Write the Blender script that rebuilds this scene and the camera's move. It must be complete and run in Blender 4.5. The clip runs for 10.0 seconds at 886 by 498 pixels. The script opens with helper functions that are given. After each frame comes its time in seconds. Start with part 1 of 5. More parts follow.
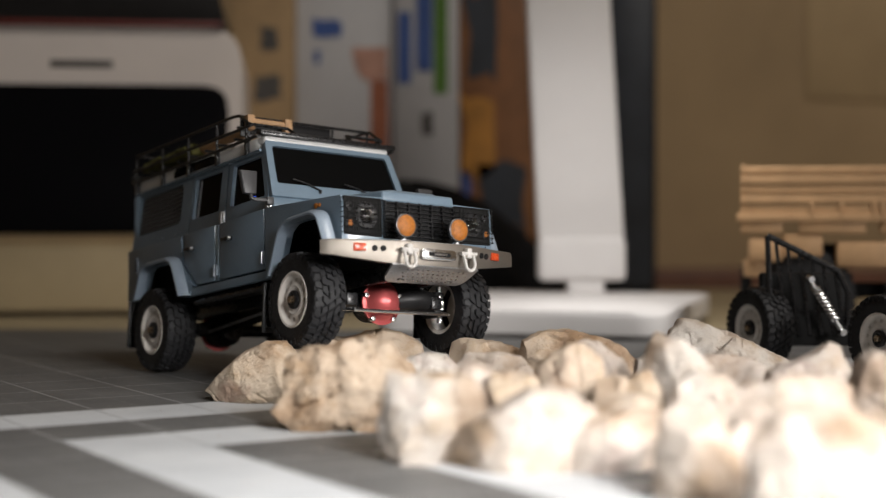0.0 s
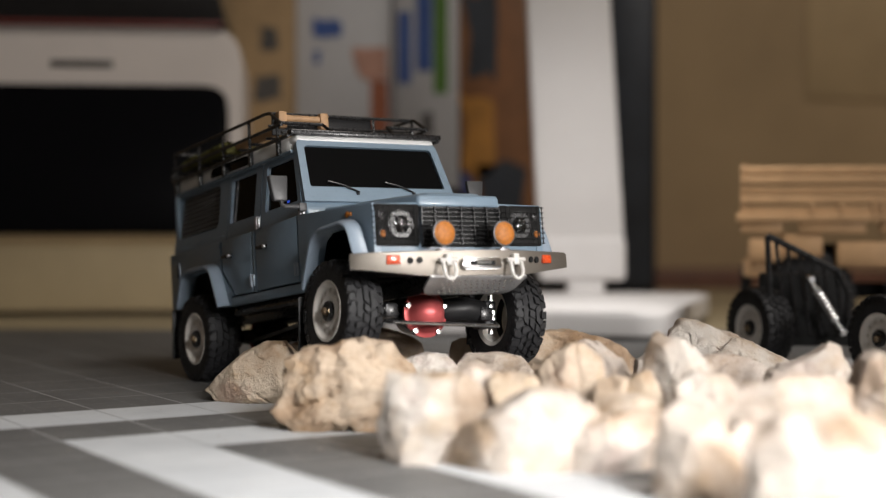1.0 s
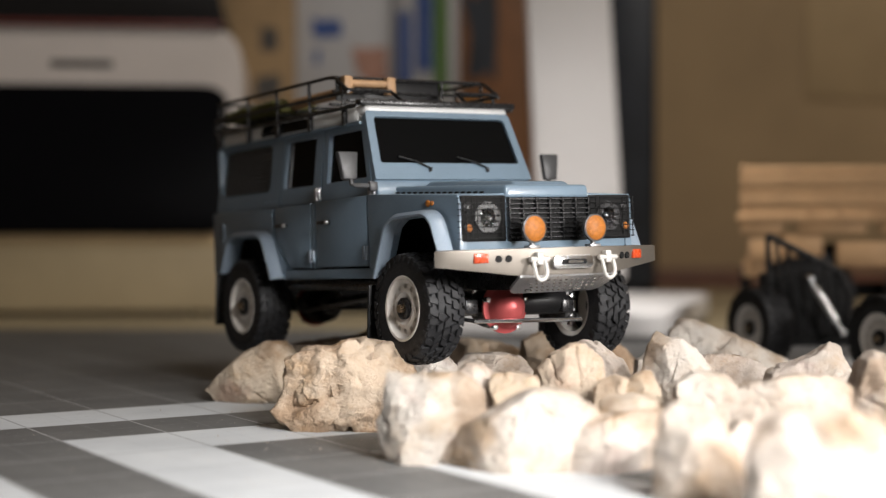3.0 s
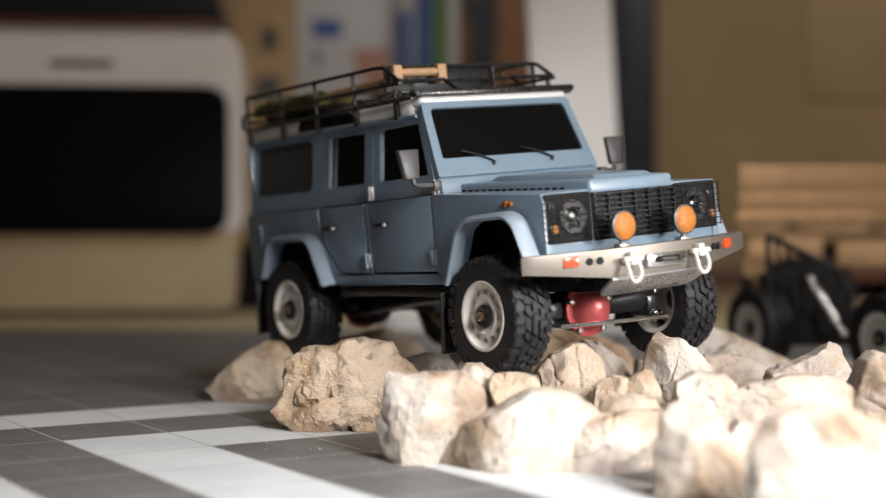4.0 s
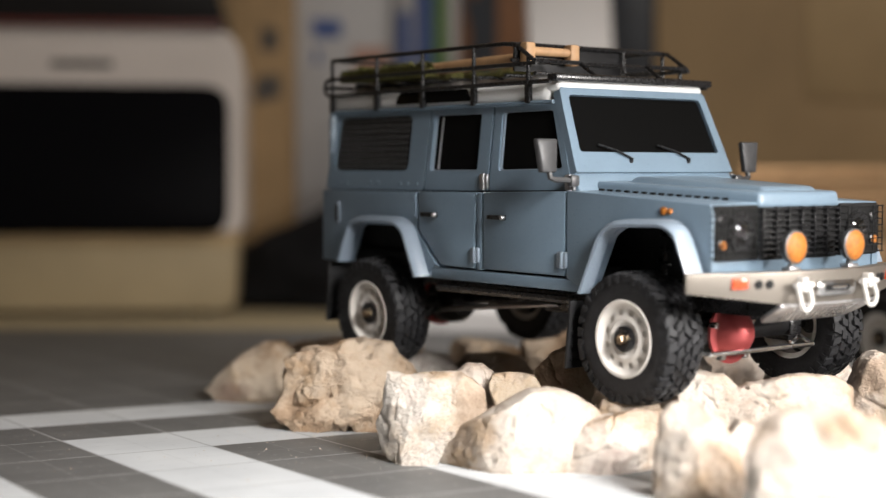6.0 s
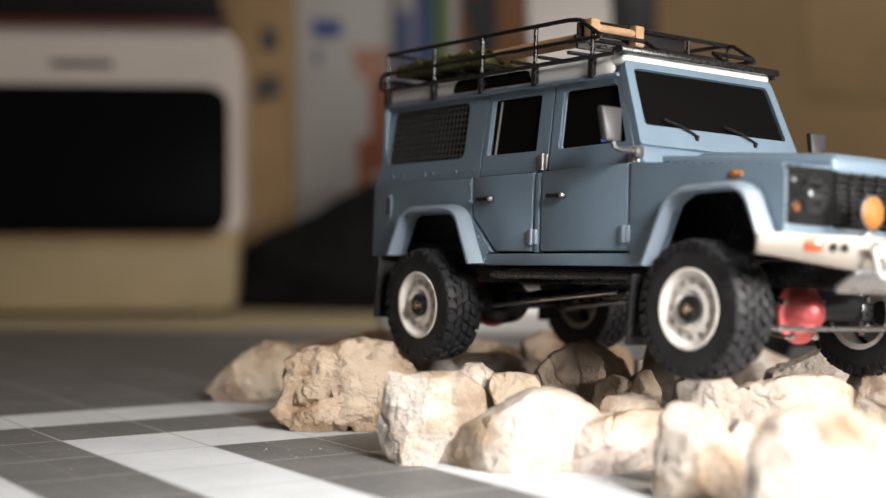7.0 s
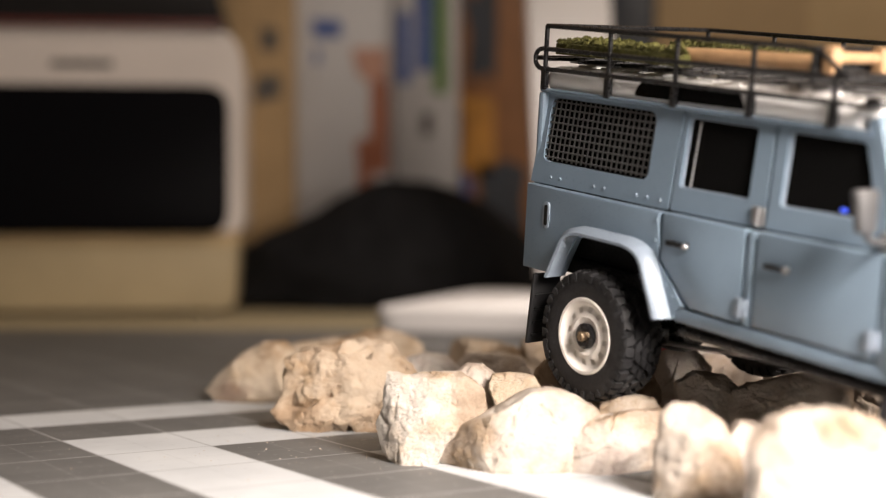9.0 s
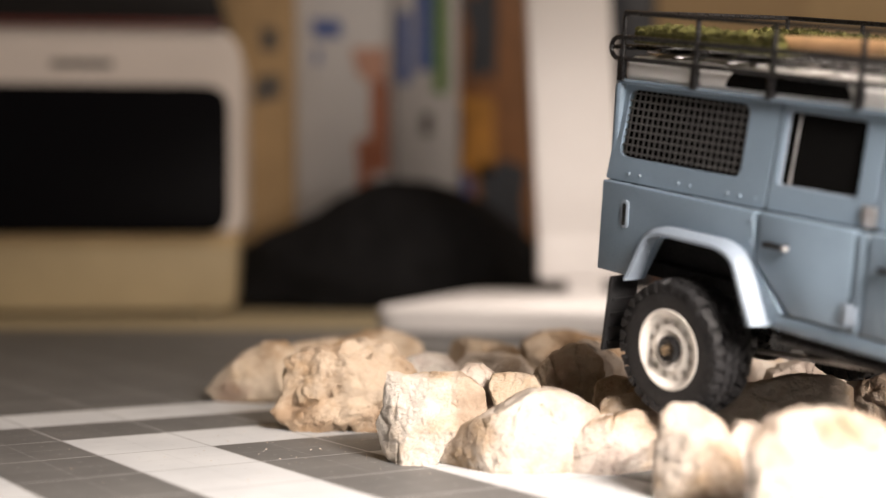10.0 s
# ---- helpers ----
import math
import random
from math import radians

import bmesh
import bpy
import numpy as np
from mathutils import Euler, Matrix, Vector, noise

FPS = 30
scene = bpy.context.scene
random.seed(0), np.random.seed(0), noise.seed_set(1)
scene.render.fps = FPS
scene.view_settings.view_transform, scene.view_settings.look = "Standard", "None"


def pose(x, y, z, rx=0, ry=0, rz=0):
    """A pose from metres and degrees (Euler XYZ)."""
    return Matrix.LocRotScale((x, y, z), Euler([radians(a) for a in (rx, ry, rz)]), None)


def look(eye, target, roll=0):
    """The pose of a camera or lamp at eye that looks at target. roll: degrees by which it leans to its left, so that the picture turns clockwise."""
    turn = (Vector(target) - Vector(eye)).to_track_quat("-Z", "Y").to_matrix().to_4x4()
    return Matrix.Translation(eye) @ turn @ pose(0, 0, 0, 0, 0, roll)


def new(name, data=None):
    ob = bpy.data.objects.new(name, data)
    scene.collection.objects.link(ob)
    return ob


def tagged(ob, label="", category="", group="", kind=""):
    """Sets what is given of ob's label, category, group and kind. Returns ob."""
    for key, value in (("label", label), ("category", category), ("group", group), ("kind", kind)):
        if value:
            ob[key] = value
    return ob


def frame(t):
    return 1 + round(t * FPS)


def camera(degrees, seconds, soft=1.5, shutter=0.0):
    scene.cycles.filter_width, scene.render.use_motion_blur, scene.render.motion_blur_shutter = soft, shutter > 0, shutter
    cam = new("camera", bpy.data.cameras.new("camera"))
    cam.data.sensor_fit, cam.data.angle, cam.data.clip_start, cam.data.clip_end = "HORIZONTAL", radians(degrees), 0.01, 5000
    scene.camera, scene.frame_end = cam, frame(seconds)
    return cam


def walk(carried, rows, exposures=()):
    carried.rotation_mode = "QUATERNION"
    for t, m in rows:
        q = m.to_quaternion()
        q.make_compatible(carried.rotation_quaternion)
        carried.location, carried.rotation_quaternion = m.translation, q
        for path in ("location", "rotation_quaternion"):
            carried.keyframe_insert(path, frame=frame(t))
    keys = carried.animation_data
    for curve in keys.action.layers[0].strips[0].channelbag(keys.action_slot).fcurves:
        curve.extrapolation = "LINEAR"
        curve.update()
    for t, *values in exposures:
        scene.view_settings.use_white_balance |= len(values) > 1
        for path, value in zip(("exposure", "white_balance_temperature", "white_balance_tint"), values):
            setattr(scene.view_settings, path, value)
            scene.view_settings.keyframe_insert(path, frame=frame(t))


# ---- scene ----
PITCH, HEIGHT = 0.949, 0.0912
cam = camera(32.962, 10.0, soft=1.2, shutter=0.5)
cam.data.dof.use_dof = True
cam.data.dof.aperture_fstop = 4.8
focus_point = new("focus_point")
focus_point.empty_display_size = 0.01
cam.data.dof.focus_object = focus_point
walk(cam, [(0.0, pose(0, 0, HEIGHT, 90 - PITCH, 0, 0)), (10.0, pose(0, 0, HEIGHT, 90 - PITCH, 0, 0))],
     exposures=[(0.0, -0.04, 6350, 10), (2.5, 0.0, 6350, 10), (5.5, 0.1, 6400, 10), (7.5, 0.22, 6550, 10), (8.5, 0.36, 6950, 14), (10.0, 0.38, 7150, 16)])

# ---- world and lamps ----
world = bpy.data.worlds.new("room_air")
scene.world = world
world.use_nodes = True
world.node_tree.nodes["Background"].inputs[0].default_value = (1.0, 0.86, 0.7, 1)
world.node_tree.nodes["Background"].inputs[1].default_value = 0.02


def area_lamp(name, m, size, power, colour, spread=180):
    lamp = bpy.data.lights.new(name, "AREA")
    lamp.shape, lamp.size, lamp.energy, lamp.color = "DISK", size, power, colour
    lamp.spread = radians(spread)
    ob = new(name, lamp)
    ob.matrix_world = m
    return ob


area_lamp("work_lamp_light", look((0.285, 0.03, 0.315), (0.055, 0.405, 0.0)), 0.22, 1.4, (1.0, 0.96, 0.92), 56)
area_lamp("side_lamp_light", look((0.62, 0.27, 0.20), (0.02, 0.72, 0.04)), 0.12, 1.0, (1.0, 0.95, 0.9), 90)
area_lamp("desk_lamp_light", look((0.15, 1.10, 0.40), (0.11, 1.30, 0.02)), 0.14, 0.40, (1.0, 0.96, 0.92), 95)
area_lamp("ceiling_light", look((1.15, -0.1, 2.1), (0.2, 1.6, 0)), 0.7, 23.0, (1.0, 0.925, 0.845))


# ---- materials ----
def shader(name, base, rough=0.5, metal=0.0, coat=0.0, spec=0.5):
    m = bpy.data.materials.new(name)
    m.use_nodes = True
    b = m.node_tree.nodes["Principled BSDF"]
    b.inputs["Base Color"].default_value = (*base, 1)
    b.inputs["Roughness"].default_value = rough
    b.inputs["Metallic"].default_value = metal
    b.inputs["Coat Weight"].default_value = coat
    b.inputs["Specular IOR Level"].default_value = spec
    return m, m.node_tree, b


def link(tree, a, b):
    tree.links.new(a, b)


def noise_node(tree, scale, detail=4.0, coord="Object", rough=0.6):
    co = tree.nodes.new("ShaderNodeTexCoord")
    n = tree.nodes.new("ShaderNodeTexNoise")
    n.inputs["Scale"].default_value, n.inputs["Detail"].default_value, n.inputs["Roughness"].default_value = scale, detail, rough
    link(tree, co.outputs[coord], n.inputs["Vector"])
    return n


def ramp_node(tree, value, stops):
    r = tree.nodes.new("ShaderNodeValToRGB")
    els = r.color_ramp.elements
    while len(els) < len(stops):
        els.new(0.5)
    for e, (p, c) in zip(els, stops):
        e.position, e.color = p, (*c, 1)
    link(tree, value, r.inputs["Fac"])
    return r


def bump_node(tree, height, b, strength, dist):
    k = tree.nodes.new("ShaderNodeBump")
    k.inputs["Strength"].default_value, k.inputs["Distance"].default_value = strength, dist
    link(tree, height, k.inputs["Height"])
    link(tree, k.outputs["Normal"], b.inputs["Normal"])
    return k


def worn(name, base, rough=0.5, metal=0.0, coat=0.0, vary=0.15, scale=60, bump=0.0, grain=700, rvary=0.12, dist=0.0004, spec=0.5):
    """A surface with cloudy tone at one scale, and grain and gloss at another."""
    m, tree, b = shader(name, base, rough, metal, coat, spec)
    big, fine = noise_node(tree, scale), noise_node(tree, grain, 3)
    lo, hi = [max(0, c * (1 - vary)) for c in base], [min(1, c * (1 + vary)) for c in base]
    r = ramp_node(tree, big.outputs["Fac"], [(0.3, lo), (0.7, hi)])
    link(tree, r.outputs["Color"], b.inputs["Base Color"])
    mr = tree.nodes.new("ShaderNodeMapRange")
    mr.inputs["From Min"].default_value, mr.inputs["From Max"].default_value = 0.3, 0.7
    mr.inputs["To Min"].default_value, mr.inputs["To Max"].default_value = max(0.02, rough - rvary), min(1, rough + rvary)
    link(tree, fine.outputs["Fac"], mr.inputs["Value"])
    link(tree, mr.outputs["Result"], b.inputs["Roughness"])
    if bump:
        bump_node(tree, fine.outputs["Fac"], b, bump, dist)
    return m


BLUE = worn("slate_blue_paint", (0.164, 0.229, 0.293), 0.36, coat=0.25, vary=0.08, scale=35, bump=0.06, grain=1500, dist=0.0001)
FLARE = worn("pale_blue_plastic", (0.245, 0.30, 0.365), 0.34, coat=0.25, vary=0.07, scale=40, bump=0.06, grain=1500, dist=0.0001)
WHITE = worn("white_roof_paint", (0.80, 0.80, 0.79), 0.38, coat=0.2, vary=0.04, scale=40)
BLACK = worn("black_plastic", (0.016, 0.016, 0.017), 0.42, spec=0.3, vary=0.3, scale=80, bump=0.1, grain=1200, dist=0.0001)
CHARCOAL = worn("charcoal_plastic", (0.05, 0.05, 0.052), 0.4, vary=0.2, scale=90)
SATIN = worn("satin_black_metal", (0.012, 0.012, 0.013), 0.3, metal=0.0, vary=0.3, scale=90)
# Near-black for black parts and for shade put into gaps and holes.
BLACK_AND_SHADE = worn("black_and_shade", (0.013, 0.013, 0.013), 0.7, vary=0.3, spec=0.15)
RUBBER = worn("tyre_rubber", (0.016, 0.016, 0.0175), 0.6, spec=0.4, vary=0.45, scale=120, bump=0.25, grain=900, dist=0.0003)
CREAM = worn("cream_wheel_paint", (0.76, 0.72, 0.67), 0.36, coat=0.2, vary=0.1, scale=120)
# Greyer than the rim paint: recess shade put into the colour.
RIM_SHADE = worn("rim_shade_beige", (0.60, 0.56, 0.50), 0.5, vary=0.15, scale=150)
SILVER = worn("champagne_metal", (0.24, 0.215, 0.186), 0.44, metal=0.75, vary=0.05, scale=50, rvary=0.04)
GUARD = worn("grey_wire", (0.11, 0.11, 0.112), 0.4, metal=0.4, vary=0.2)
BRASS = worn("brass_nut", (0.40, 0.30, 0.20), 0.3, metal=0.9, vary=0.1)
STEEL = worn("bright_steel", (0.72, 0.72, 0.72), 0.24, metal=1.0, vary=0.05, rvary=0.04)
ALU = worn("brushed_aluminium", (0.50, 0.50, 0.51), 0.36, metal=0.85, vary=0.1, scale=60)
RED = worn("red_anodised", (0.60, 0.12, 0.12), 0.38, metal=0.5, vary=0.04, scale=90, rvary=0.03)
LOOP = worn("white_shackle_paint", (0.58, 0.56, 0.53), 0.4, vary=0.05)
AMBER = worn("amber_lens", (0.40, 0.135, 0.016), 0.55, coat=0.0, vary=0.25, scale=500, bump=0.5, grain=700, dist=0.0006)
MARKER = worn("orange_red_lens", (0.52, 0.065, 0.018), 0.25, coat=0.5, vary=0.3, scale=400)
WOOD = worn("toy_wood", (0.45, 0.27, 0.14), 0.55, vary=0.18, scale=140, bump=0.15, grain=900)
MOSS = worn("moss_green_mat", (0.105, 0.10, 0.025), 0.9, vary=0.5, scale=450, bump=0.8, grain=900, dist=0.001)
SHADED_GLASS, _t, _b = shader("tinted_glass", (0.005, 0.005, 0.005), 0.06, spec=0.03)
CLEAR, _t, _b = shader("clear_lens", (0.9, 0.9, 0.9), 0.08)
_b.inputs["Transmission Weight"].default_value = 1.0
LED, _t, _b = shader("blue_led", (0.05, 0.1, 0.9), 0.3)
_b.inputs["Emission Color"].default_value = (0.06, 0.16, 1.0, 1)
_b.inputs["Emission Strength"].default_value = 0.4


def rock_material(name="pale_limestone", tint=(1, 1, 1)):
    m, tree, b = shader(name, (0.6, 0.5, 0.4), 0.82)
    info = tree.nodes.new("ShaderNodeObjectInfo")
    co = tree.nodes.new("ShaderNodeTexCoord")
    shift = tree.nodes.new("ShaderNodeVectorMath")
    shift.operation = "MULTIPLY_ADD"
    shift.inputs[1].default_value = (1, 1, 1)
    sc = tree.nodes.new("ShaderNodeVectorMath")
    sc.operation = "SCALE"
    sc.inputs[0].default_value = (3.1, 1.7, 2.3)
    link(tree, info.outputs["Random"], sc.inputs["Scale"])
    link(tree, co.outputs["Object"], shift.inputs[0])
    link(tree, sc.outputs["Vector"], shift.inputs[2])

    def n(scale, detail, rough):
        k = tree.nodes.new("ShaderNodeTexNoise")
        k.inputs["Scale"].default_value, k.inputs["Detail"].default_value, k.inputs["Roughness"].default_value = scale, detail, rough
        link(tree, shift.outputs["Vector"], k.inputs["Vector"])
        return k
    cloud, stain, fine = n(26, 5, 0.6), n(55, 6, 0.66), n(900, 4, 0.7)
    base = ramp_node(tree, cloud.outputs["Fac"], [(0.28, (0.24, 0.17, 0.115)), (0.40, (0.42, 0.335, 0.26)), (0.50, (0.57, 0.515, 0.455)), (0.61, (0.60, 0.56, 0.51)), (0.72, (0.48, 0.385, 0.345))])
    rust = ramp_node(tree, stain.outputs["Fac"], [(0.52, (0, 0, 0)), (0.72, (0.62, 0.62, 0.62))])
    mix = tree.nodes.new("ShaderNodeMix")
    mix.data_type = "RGBA"
    link(tree, rust.outputs["Color"], mix.inputs["Factor"])
    link(tree, base.outputs["Color"], mix.inputs["A"])
    mix.inputs["B"].default_value = (0.40, 0.26, 0.12, 1)
    tone = tree.nodes.new("ShaderNodeMix")
    tone.data_type, tone.blend_type = "RGBA", "MULTIPLY"
    tone.inputs["Factor"].default_value = 1.0
    hue = ramp_node(tree, info.outputs["Random"], [(0.0, tint), (0.35, [c * k for c, k in zip(tint, (0.97, 0.94, 0.91))]), (0.7, [c * k for c, k in zip(tint, (1.0, 0.95, 0.93))]), (1.0, [c * k for c, k in zip(tint, (1.0, 0.96, 0.90))])])
    link(tree, hue.outputs["Color"], tone.inputs["B"])
    link(tree, mix.outputs["Result"], tone.inputs["A"])
    link(tree, tone.outputs["Result"], b.inputs["Base Color"])
    add = tree.nodes.new("ShaderNodeMath")
    add.operation = "MULTIPLY_ADD"
    add.inputs[1].default_value = 4.0
    link(tree, stain.outputs["Fac"], add.inputs[0])
    link(tree, fine.outputs["Fac"], add.inputs[2])
    bump_node(tree, add.outputs["Value"], b, 0.75, 0.0018)
    return m


ROCK = rock_material()
TAN_ROCK = rock_material("ochre_limestone", (0.94, 0.865, 0.755))
CELL, MAT_TURN, MAT_ORIGIN = 0.04744, 32.31, (-0.2116, 0.7092)


def mat_material():
    """Printed cutting mat: nested light corners one cell wide, a fine line on every cell, dots between, dust."""
    m, tree, b = shader("cutting_mat_print", (0.1, 0.1, 0.1), 0.55)
    nd = tree.nodes
    co = nd.new("ShaderNodeTexCoord")
    sep = nd.new("ShaderNodeSeparateXYZ")
    link(tree, co.outputs["Object"], sep.inputs["Vector"])

    def op(kind, a, c=None, d=None):
        k = nd.new("ShaderNodeMath")
        k.operation = kind
        for s, v in zip(k.inputs, (a, c, d)):
            if v is None:
                continue
            if isinstance(v, (int, float)):
                s.default_value = v
            else:
                link(tree, v, s)
        return k.outputs["Value"]
    i = op("DIVIDE", sep.outputs["X"], CELL)
    j = op("DIVIDE", sep.outputs["Y"], -CELL)
    depth = op("MINIMUM", op("ADD", i, 2.0), j)
    inside = op("GREATER_THAN", depth, 0.0)
    light = op("MULTIPLY", inside, op("LESS_THAN", op("FLOORED_MODULO", depth, 2.0), 1.0))

    def line(v, period, half):
        f = op("ABSOLUTE", op("SUBTRACT", op("FLOORED_MODULO", op("ADD", v, period / 2), period), period / 2))
        return op("LESS_THAN", f, half)
    lines = op("MAXIMUM", line(i, 1.0, 0.011), line(j, 1.0, 0.011))
    dots = op("MULTIPLY", line(i, 0.25, 0.016), line(j, 0.25, 0.016))
    halves = op("MULTIPLY", op("MAXIMUM", line(i, 0.5, 0.008), line(j, 0.5, 0.008)), 0.12)
    cloud = nd.new("ShaderNodeTexNoise")
    cloud.inputs["Scale"].default_value, cloud.inputs["Detail"].default_value = 25, 6
    link(tree, co.outputs["Object"], cloud.inputs["Vector"])
    dark = ramp_node(tree, cloud.outputs["Fac"], [(0.3, (0.103, 0.104, 0.104)), (0.7, (0.147, 0.147, 0.144))])
    pale = ramp_node(tree, cloud.outputs["Fac"], [(0.3, (0.49, 0.51, 0.53)), (0.7, (0.58, 0.60, 0.615))])

    def blend(fac, a, c):
        k = nd.new("ShaderNodeMix")
        k.data_type = "RGBA"
        link(tree, fac, k.inputs["Factor"])
        for s, v in (("A", a), ("B", c)):
            if isinstance(v, tuple):
                k.inputs[s].default_value = (*v, 1)
            else:
                link(tree, v, k.inputs[s])
        return k.outputs["Result"]
    col = blend(light, dark.outputs["Color"], pale.outputs["Color"])
    ink = blend(light, (0.42, 0.42, 0.42), (0.27, 0.28, 0.29))
    col = blend(op("MAXIMUM", op("MULTIPLY", lines, 0.75), op("MAXIMUM", op("MULTIPLY", dots, 0.2), halves)), col, ink)
    speck = nd.new("ShaderNodeTexNoise")
    speck.inputs["Scale"].default_value, speck.inputs["Detail"].default_value = 420, 2
    link(tree, co.outputs["Object"], speck.inputs["Vector"])
    dust = ramp_node(tree, speck.outputs["Fac"], [(0.735, (0, 0, 0)), (0.78, (0.8, 0.8, 0.8))])
    col = blend(dust.outputs["Color"], col, (0.55, 0.53, 0.5))
    link(tree, col, b.inputs["Base Color"])
    fine = noise_node(tree, 1500, 3)
    bump_node(tree, fine.outputs["Fac"], b, 0.15, 0.0002)
    return m


# ---- mesh tools (millimetres inside a thing) ----
def part(name, bm, material, parent=None, label="", smooth=40, unit=0.001):
    bmesh.ops.recalc_face_normals(bm, faces=bm.faces)
    me = bpy.data.meshes.new(name)
    if unit != 1:
        bmesh.ops.scale(bm, vec=(unit,) * 3, verts=bm.verts)
    for f in bm.faces:
        f.smooth = True
    for e in bm.edges:
        if len(e.link_faces) == 2 and e.calc_face_angle(0) > radians(smooth):
            e.smooth = False
    bm.to_mesh(me)
    bm.free()
    me.materials.append(material)
    ob = new(name, me)
    ob.parent = parent
    if label:
        ob["label"] = label
    return ob


def thing(name, m, label, category, group=""):
    ob = new(name)
    ob.empty_display_size = 0.02
    ob.matrix_world = m
    return tagged(ob, label, category, group)


def hexa(bm, pts, bevel=0.0, seg=2):
    """Eight corners: four below, four above, in the same turn."""
    v = [bm.verts.new(p) for p in pts]
    fs = [bm.faces.new([v[k] for k in q]) for q in ((3, 2, 1, 0), (4, 5, 6, 7), (0, 1, 5, 4), (1, 2, 6, 5), (2, 3, 7, 6), (3, 0, 4, 7))]
    if bevel:
        edges = list({e for f in fs for e in f.edges})
        bmesh.ops.bevel(bm, geom=edges, offset=bevel, segments=seg, profile=0.5, affect="EDGES", clamp_overlap=True)
    return v


def box(bm, x0, x1, y0, y1, z0, z1, bevel=0.0, seg=2):
    return hexa(bm, [(x0, y0, z0), (x1, y0, z0), (x1, y1, z0), (x0, y1, z0), (x0, y0, z1), (x1, y0, z1), (x1, y1, z1), (x0, y1, z1)], bevel, seg)


def prism(bm, outline, put_near, put_far, bevel=0.0, seg=2):
    """A flat outline pulled from one face to the other; put_near and put_far map (a, b) to a corner."""
    a = [bm.verts.new(put_near(*p)) for p in outline]
    b = [bm.verts.new(put_far(*p)) for p in outline]
    n = len(a)
    fa, fb = bm.faces.new(a), bm.faces.new(b[::-1])
    for k in range(n):
        bm.faces.new((a[k], b[k], b[(k + 1) % n], a[(k + 1) % n]))
    if bevel:
        bmesh.ops.bevel(bm, geom=list(fa.edges), offset=bevel, segments=seg, profile=0.5, affect="EDGES", clamp_overlap=True)


def rounded(corners, radii, n=4):
    """A polygon with rounded corners."""
    out, c = [], [Vector(p) for p in corners]
    radii = radii if isinstance(radii, (list, tuple)) else [radii] * len(c)
    for k, p in enumerate(c):
        a, b = (c[k - 1] - p), (c[(k + 1) % len(c)] - p)
        r = min(radii[k], a.length * 0.49, b.length * 0.49)
        s, e = p + a.normalized() * r, p + b.normalized() * r
        for q in range(n + 1):
            t = q / n
            out.append(tuple((1 - t) ** 2 * s + 2 * t * (1 - t) * p + t * t * e))
    return out


def ring(bm, outer, inner, put_near, put_far):
    """A frame between two outlines of as many points."""
    n = len(outer)
    on, inn = [bm.verts.new(put_near(*p)) for p in outer], [bm.verts.new(put_near(*p)) for p in inner]
    of, inf = [bm.verts.new(put_far(*p)) for p in outer], [bm.verts.new(put_far(*p)) for p in inner]
    for k in range(n):
        q = (k + 1) % n
        bm.faces.new((on[k], on[q], inn[q], inn[k]))
        bm.faces.new((of[q], of[k], inf[k], inf[q]))
        bm.faces.new((on[q], on[k], of[k], of[q]))
        bm.faces.new((inn[k], inn[q], inf[q], inf[k]))


def tube(bm, path, r, seg=8, closed=False):
    pts = [Vector(p) for p in path]
    n, rings, up = len(pts), [], None
    for k, p in enumerate(pts):
        a = pts[k - 1] if (k or closed) else p
        b = pts[(k + 1) % n] if (k < n - 1 or closed) else p
        d = (b - a).normalized()
        if up is None:
            up = d.orthogonal().normalized()
        up = (up - d * up.dot(d)).normalized()
        side = d.cross(up)
        rings.append([bm.verts.new(p + (up * math.cos(2 * math.pi * s / seg) + side * math.sin(2 * math.pi * s / seg)) * r) for s in range(seg)])
    for k in range(n if closed else n - 1):
        a, b = rings[k], rings[(k + 1) % n]
        for s in range(seg):
            bm.faces.new((a[s], a[(s + 1) % seg], b[(s + 1) % seg], b[s]))
    if not closed:
        bm.faces.new(rings[0][::-1])
        bm.faces.new(rings[-1])


def lathe(bm, profile, seg=32, centre=(0, 0, 0), axis="y", sign=1, skip=None, caps=True):
    """Profile of (radius, along) turned round an axis."""
    rings = []
    for r, a in profile:
        row = []
        for s in range(seg):
            t = 2 * math.pi * s / seg
            c, d = r * math.cos(t), r * math.sin(t)
            p = {"y": (c, a * sign, d), "x": (a * sign, c, d), "z": (c, d, a * sign)}[axis]
            row.append(bm.verts.new(Vector(p) + Vector(centre)))
        rings.append(row)
    for k in range(len(rings) - 1):
        for s in range(seg):
            if skip and skip(k, s):
                continue
            bm.faces.new((rings[k][s], rings[k][(s + 1) % seg], rings[k + 1][(s + 1) % seg], rings[k + 1][s]))
    if caps and profile[0][0] > 0.05:
        bm.faces.new(rings[0])
    if caps and profile[-1][0] > 0.05:
        bm.faces.new(rings[-1][::-1])


def disc(bm, c, r, depth, axis="y", seg=20, bevel=0.25):
    lathe(bm, [(r * 0.02, 0), (r - bevel, 0), (r, bevel), (r, depth)], seg, c, axis)


# ---- setting ----
def slab(name, x0, x1, y0, y1, z0, z1, material, bevel=0.0):
    bm = bmesh.new()
    box(bm, x0, x1, y0, y1, z0, z1, bevel)
    return part(name, bm, material, unit=1)


